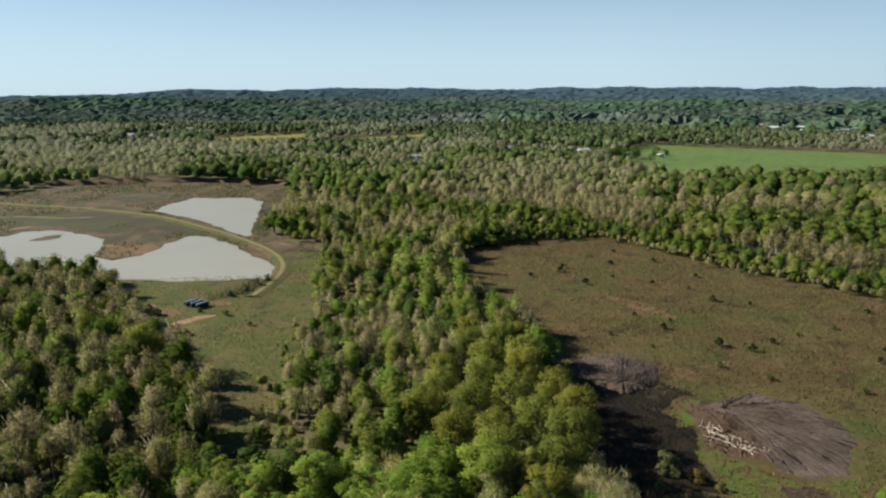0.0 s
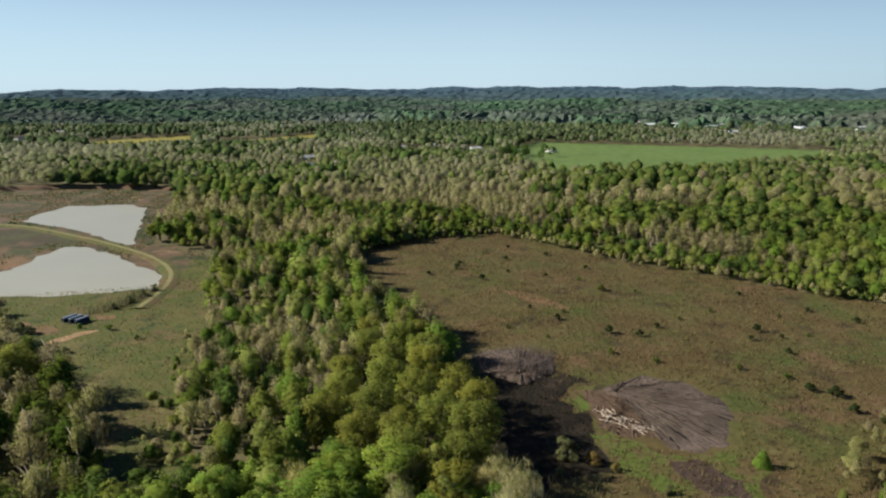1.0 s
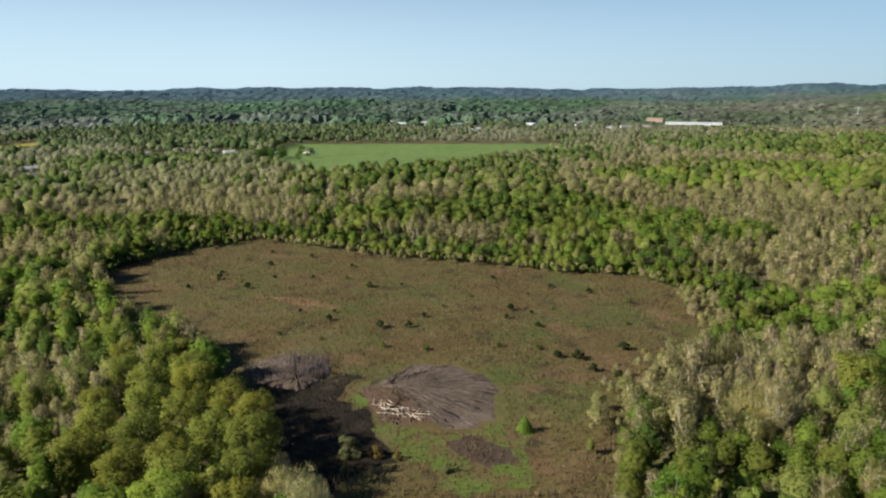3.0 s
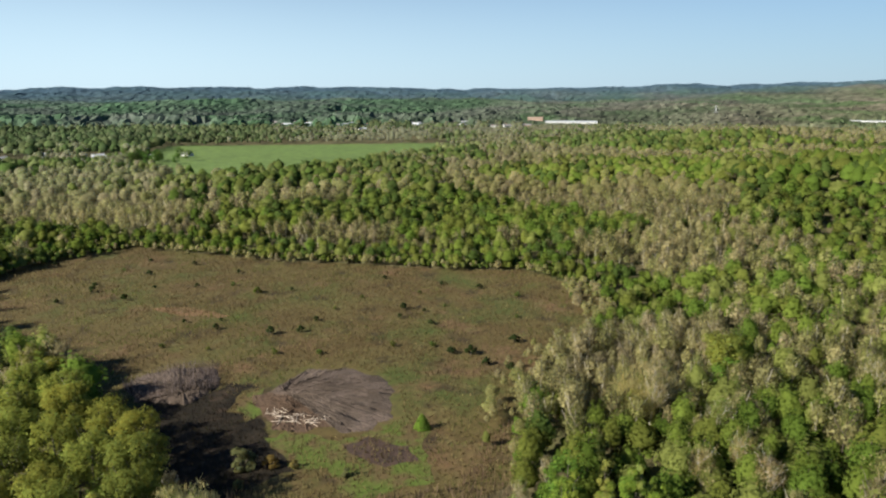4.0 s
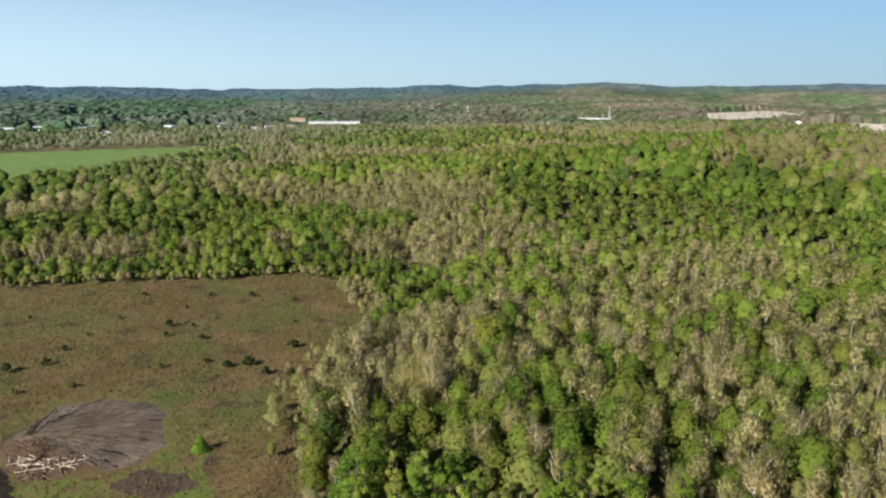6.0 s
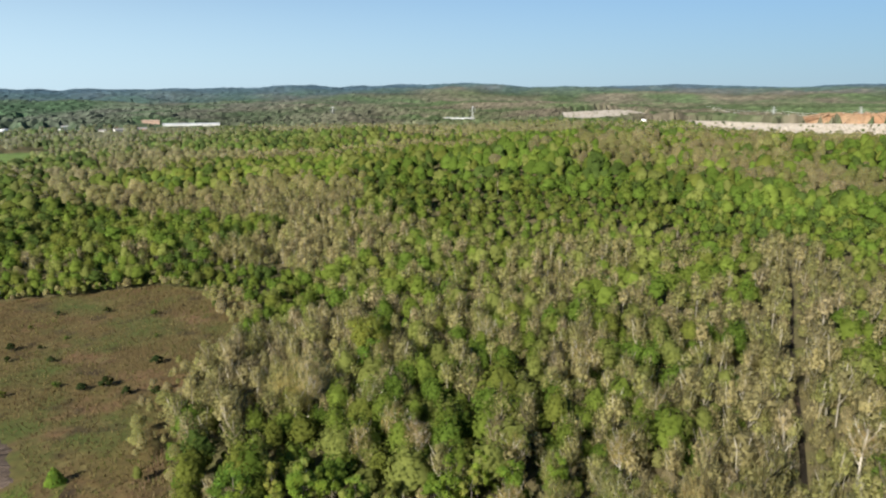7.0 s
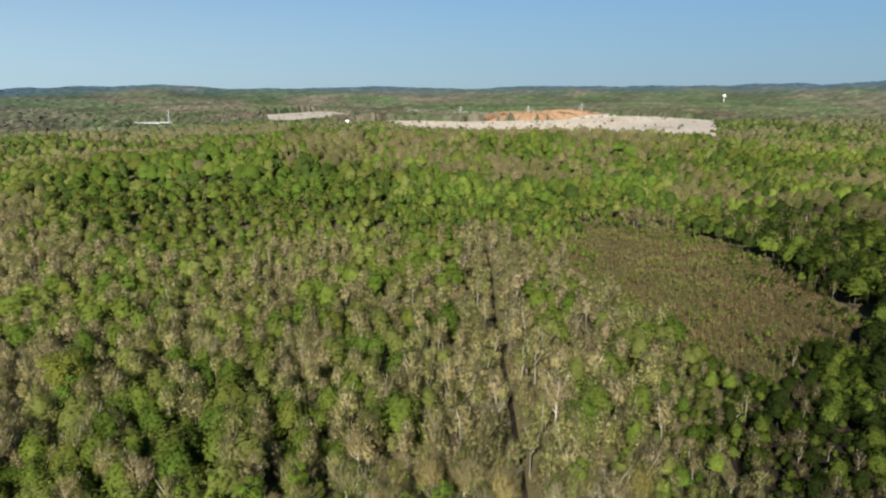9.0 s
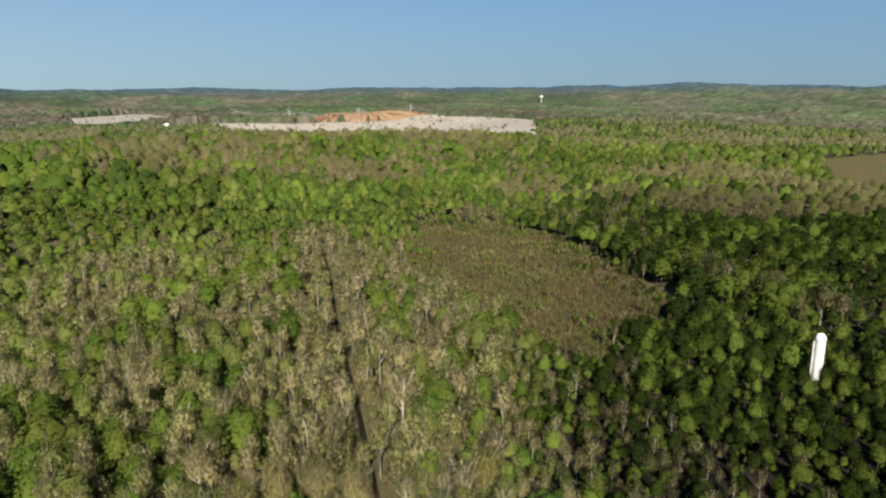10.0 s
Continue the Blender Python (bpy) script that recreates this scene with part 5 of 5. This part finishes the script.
def silo_thing():
    root = new("silo")
    R = 1.7
    prof = []
    for k in range(16):
        prof += [(R, k * 1.0), (R, k * 1.0 + 0.9), (R + 0.035, k * 1.0 + 0.93), (R + 0.035, k * 1.0 + 0.98)]
    lay("wall", lathe(prof + [(R, 16.0)]), M_SILO, root)
    dome = lathe([(R + 0.06, 15.9)] + [(R * math.cos(a), 16.0 + 1.75 * math.sin(a)) for a in np.linspace(0, 1.45, 8)] + [(0, 17.8)])
    cap = lay("dome_roof", dome, M_SILOTOP, root, "white domed metal roof")
    for k in range(10):
        a = 2 * math.pi * k / 10
        v, f = tube([(R * 1.01 * math.cos(b) * math.cos(a), R * 1.01 * math.cos(b) * math.sin(a), 16.02 + 1.77 * math.sin(b)) for b in np.linspace(0, 1.4, 6)], [0.04] * 6, 4)
        o = new("rib", mesh_from("rib", v, f, [M_SILOTOP]))
        o.parent = cap
    lay("band", lathe([(R + 0.07, 15.7), (R + 0.07, 15.95), (R, 15.97)]), M_ZINC, root, "grey rim band")
    a = math.radians(62)
    cx, cy = (R + 0.3) * math.cos(a), (R + 0.3) * math.sin(a)
    v, f = tube([(cx, cy, 3), (cx, cy, 6), (cx, cy, 10), (cx, cy, 14.6), (cx * 0.9, cy * 0.9, 15.2)], [0.26] * 5, 10)
    o = new("chute", mesh_from("chute", v, f, [M_SILO]))
    o.parent = root
    tagged(o, "white covered chute running up the side")
    m = pose(155, -170, 0.0) @ Matrix.Diagonal((0.9, 0.9, 1, 1))
    root.matrix_basis = m
    return tagged(root, "weathered white concrete silo with a domed roof among trees", "silo")


silo_thing()


def house_thing(wall, roof, wide, deep, label):
    root = new("house")
    h, rise, over = 3.4, 2.2, 0.4
    bm = box((wide, deep, h))
    gable = [[bm.verts.new((sx * wide / 2, -deep / 2, h)), bm.verts.new((sx * wide / 2, deep / 2, h)), bm.verts.new((sx * wide / 2, 0, h + rise))] for sx in (-1, 1)]
    bm.faces.new(gable[0][::-1]), bm.faces.new(gable[1])
    lay("wall", bm, wall, root)
    for sy in (-1, 1):
        bm = bmesh.new()
        pts = [(-wide / 2 - over, sy * (deep / 2 + over), h - rise * over / (deep / 2)), (wide / 2 + over, sy * (deep / 2 + over), h - rise * over / (deep / 2)), (wide / 2 + over, 0, h + rise + 0.02), (-wide / 2 - over, 0, h + rise + 0.02)]
        lower = [bm.verts.new(p) for p in pts]
        upper = [bm.verts.new((p[0], p[1], p[2] + 0.18)) for p in pts]
        bm.faces.new(lower), bm.faces.new(upper)
        for k in range(4):
            bm.faces.new((lower[k], lower[(k + 1) % 4], upper[(k + 1) % 4], upper[k]))
        bmesh.ops.recalc_face_normals(bm, faces=bm.faces[:])
        lay("roof", bm, roof, root)
        for i in range(3):
            w = lay("window", box((1.3, 0.1, 1.4), ((i - 1) * wide * 0.3, sy * (deep / 2 + 0.03), 1.1)), M_GLASS, root)
            lay("frame", box((1.5, 0.06, 0.12), ((i - 1) * wide * 0.3, sy * (deep / 2 + 0.05), 2.5)), M_TRIM, w)
    lay("door", box((1.0, 0.1, 2.1), (wide * 0.15, -deep / 2 - 0.03, 0)), M_TRIM, root)
    lay("chimney", box((0.8, 0.8, 2.0), (wide * 0.2, 0.6, h + rise - 1.0)), M_BRICK, root)
    return tagged(root, label, "house", "village houses")


HOUSES = [house_thing(M_WHITE, M_ROOF, 14, 9, "white house with a grey pitched roof among trees"), house_thing(M_WHITE, M_METAL, 16, 10, "white house with a pale metal roof among trees"),
          house_thing(M_BRICK, M_ROOF, 15, 9, "brick house with a dark pitched roof among trees"), house_thing(M_TAN, M_METAL, 18, 10, "tan farm building with a pale metal roof")]
g = rng(16)
first = set()
for i, (x, y, turn) in enumerate(HOMES):
    k = int(g.choice(4, p=(0.42, 0.3, 0.14, 0.14)))
    s = g.uniform(1.05, 1.45) * (1 if math.hypot(x, y) > 1100 else 0.75)
    m = Matrix.LocRotScale((x, y, float(height(x, y)) - 0.1), Euler((0, 0, turn)), (s, s, s))
    (copy_thing(HOUSES[k], m) if k in first else HOUSES[k]).matrix_basis = m
    first.add(k)


def hall_thing(x, y, length, deep, tall, wall, roof, label, bays):
    """A long low building seen broadside from the open country."""
    root = new("hall")
    lay("wall", box((length, deep, tall)), wall, root)
    lay("roof", arch(length * 0 + deep + 1, length + 1, 1.6, (0, 0, 0), 6), roof, root).matrix_basis = pose(0, 0, tall, 0, 0, 90)
    for i in range(bays):
        lay("bay_door", box((3.6, 0.2, 4.0), (-length / 2 + (i + 0.5) * length / bays, -deep / 2 - 0.08, 0)), M_TRIM, root)
        lay("window", box((3.0, 0.15, 0.9), (-length / 2 + (i + 0.5) * length / bays, -deep / 2 - 0.06, tall - 1.6)), M_GLASS, root)
    root.matrix_basis = pose(x, y, float(height(x, y)), 0, 0, -math.degrees(math.atan2(x, y)))
    return tagged(root, label, "warehouse")


hall_thing(1335, 1160, 128, 40, 9, M_WHITE, M_METAL, "long white warehouse with a pale roof beyond the woods", 14)
hall_thing(1345, 1295, 40, 22, 14, M_ORANGE_BRICK, M_ORANGE_BRICK, "orange-brown brick hall beyond the woods", 7)
hall_thing(1935, 705, 105, 30, 8, M_WHITE, M_METAL, "low pale industrial hall beyond the woods", 11)
hall_thing(1120, 1262, 22, 12, 9, M_WHITE, M_ROOF, "white meeting hall in the village", 4)
root = new("storage_dome")
lay("shell", lathe([(13, 0)] + [(13 * math.cos(a), 12 * math.sin(a)) for a in np.linspace(0.1, 1.5, 9)] + [(0, 12.0)]), M_SILOTOP, root)
lay("door", box((4, 0.5, 4.5), (0, -12.6, 0)), M_ZINC, root)
root.matrix_basis = pose(1690, 140, float(height(1690, 140)) + 2, 0, 0, -85) @ Matrix.Diagonal((0.8, 0.8, 0.8, 1))
tagged(root, "white storage dome beside the quarry", "dome")


def pylon_thing():
    root = new("power_pylon")
    H = 46
    for sx in (-1, 1):
        for sy in (-1, 1):
            v, f = tube([(4 * sx, 4 * sy, 0), (1.3 * sx, 1.3 * sy, H * 0.6), (0.5 * sx, 0.5 * sy, H)], [0.35, 0.3, 0.22], 4)
            part("leg", mesh_from("leg", v, f, [M_ZINC]), root)
    for z, w in ((30, 8), (36, 9.5), (42, 7)):
        lay("crossarm", box((2 * w, 0.7, 0.7), (0, 0, z)), M_ZINC, root)
    for i in range(7):
        z0, z1 = i * 4.2, i * 4.2 + 4.2
        w0, w1 = 4 - 2.7 * z0 / 27.6, 4 - 2.7 * z1 / 27.6
        for sy in (-1, 1):
            v, f = tube([(-w0, sy * w0, z0), (w1, sy * w1, z1)], [0.15, 0.15], 4)
            part("brace", mesh_from("brace", v, f, [M_ZINC]), root)
    return tagged(root, "grey lattice power pylon above the far woods", "pylon", "power pylons")


root = pylon_thing()
for i, (az, r) in enumerate(((94.6, 2200), (100.2, 2150), (104.5, 2300), (60.0, 1900), (71.5, 1950))):
    x, y = r * math.sin(math.radians(az)), r * math.cos(math.radians(az))
    m = pose(x, y, float(height(x, y)), 0, 0, -az + 25)
    (copy_thing(root, m) if i else root).matrix_basis = m
for i, (az0, r0, az1, r1) in enumerate(((94.6, 2200, 100.2, 2150), (100.2, 2150, 104.5, 2300), (94.6, 2200, 90.0, 2320))):
    ends = [np.array((rr * math.sin(radians(b)), rr * math.cos(radians(b)))) for b, rr in ((az0, r0), (az1, r1))]
    base = [float(height(*e)) for e in ends]
    wire = tagged(new("power_line"), "thin sagging power lines strung between pylons", "power line")
    for side, z in ((-8, 29.6), (8, 29.6), (-9, 35.6), (9, 35.6)):
        out = np.array((ends[1] - ends[0])[::-1]) * (1, -1)
        out = out / np.linalg.norm(out) * side
        path = [np.r_[ends[0] + (ends[1] - ends[0]) * u + out, z + base[0] * (1 - u) + base[1] * u - 9 * 4 * u * (1 - u)] for u in np.linspace(0, 1, 13)]
        part("wire", mesh_from("wire", *tube(path, [0.16] * 13, 3), [M_ZINC]), wire)
root = new("water_tower")
lay("tank", lathe([(0, 30), (5, 31), (9, 34), (10, 38), (9, 42), (5, 45), (0, 46)]), M_WHITE, root)
lay("stem", lathe([(3.0, -1), (2.2, 6), (1.8, 31)], 12), M_WHITE, root)
wx, wy = 3900 * math.sin(radians(115.2)), 3900 * math.cos(radians(115.2))
root.matrix_basis = pose(wx, wy, float(height(wx, wy)) + 10)
tagged(root, "white water tower on the far wooded hills", "water tower")

# the quarry: a raised pale floor, the cut face and spoil
sheet("quarry_floor", QUARRY, 3.0, M_GRAVEL, "pale bare quarry ground of broken stone", "quarry", 14, 18, 86)
mound("quarry_spoil", [(2035, -190), (2060, -300), (2060, -430), (2050, -560), (2090, -640), (2190, -640), (2230, -420), (2200, -220), (2100, -175)], (2120, -400), 27, M_ORANGE, "orange clay bank of the quarry cut", "quarry bank", 84, 4.0)
mound("quarry_spoil", [(1960, -470), (1985, -640), (2060, -700), (2100, -600), (2050, -480)], (2020, -590), 9, M_GRAVEL, "pale stone spoil heap in the quarry", "quarry bank", 85, 3.0)
ribbon("farm_drive", [(1380, -1240), (1420, -1262), (1440, -1300), (1500, -1340), (1540, -1440), (1600, -1500)], 9, 0.8, M_GRAVEL, "pale gravel drive past the farm houses", "drive")

# broken stone and scrub over the quarry floor
g = rng(19)
qx, qy = spread(QUARRY, 9000, 40)
n = len(qx)
hs, ws = g.uniform(0.3, 1.8, n), g.uniform(1.0, 4, n)
qz = height(qx, qy) + 3.0
base = np.array([(1, 0), (-0.5, 0.87), (-0.5, -0.87)])
v = np.concatenate([np.concatenate([np.c_[np.c_[qx, qy][:, None, :] + ws[:, None, None] * base[None] * g.uniform(0.6, 1.4, (n, 3, 1)), np.tile(qz[:, None, None] - 3, (1, 3, 1))], np.c_[qx, qy, qz + hs][:, None, :]], 1)]).reshape(-1, 3)
f = np.array([(0, 1, 3), (1, 2, 3), (2, 0, 3)])[None] + 4 * np.arange(n)[:, None, None]
tagged(new("rubble", mesh_from("rubble", v, f.reshape(-1, 3), [M_GRAVEL])), "heaps of broken pale stone on the quarry floor", "rubble", kind="stuff")
crowd("scrub", "green scrub on and round the quarry floor", *[np.r_[a, b] for a, b in zip((qx[:80], qy[:80]), spread(QUARRY_B, 160, 41))], 47, crowd_shapes(900, 3, 6, 8, 0.12, 6, 0.2), M_WOODS, 0.6, (0.65, 0.5))

# dark evergreens by the farm
g = rng(18)
for i in range(26):
    x, y = 240 + g.normal() * 16, 905 + g.normal() * 26
    plant("dark", x, y, g.uniform(11, 16), 1.3, g)
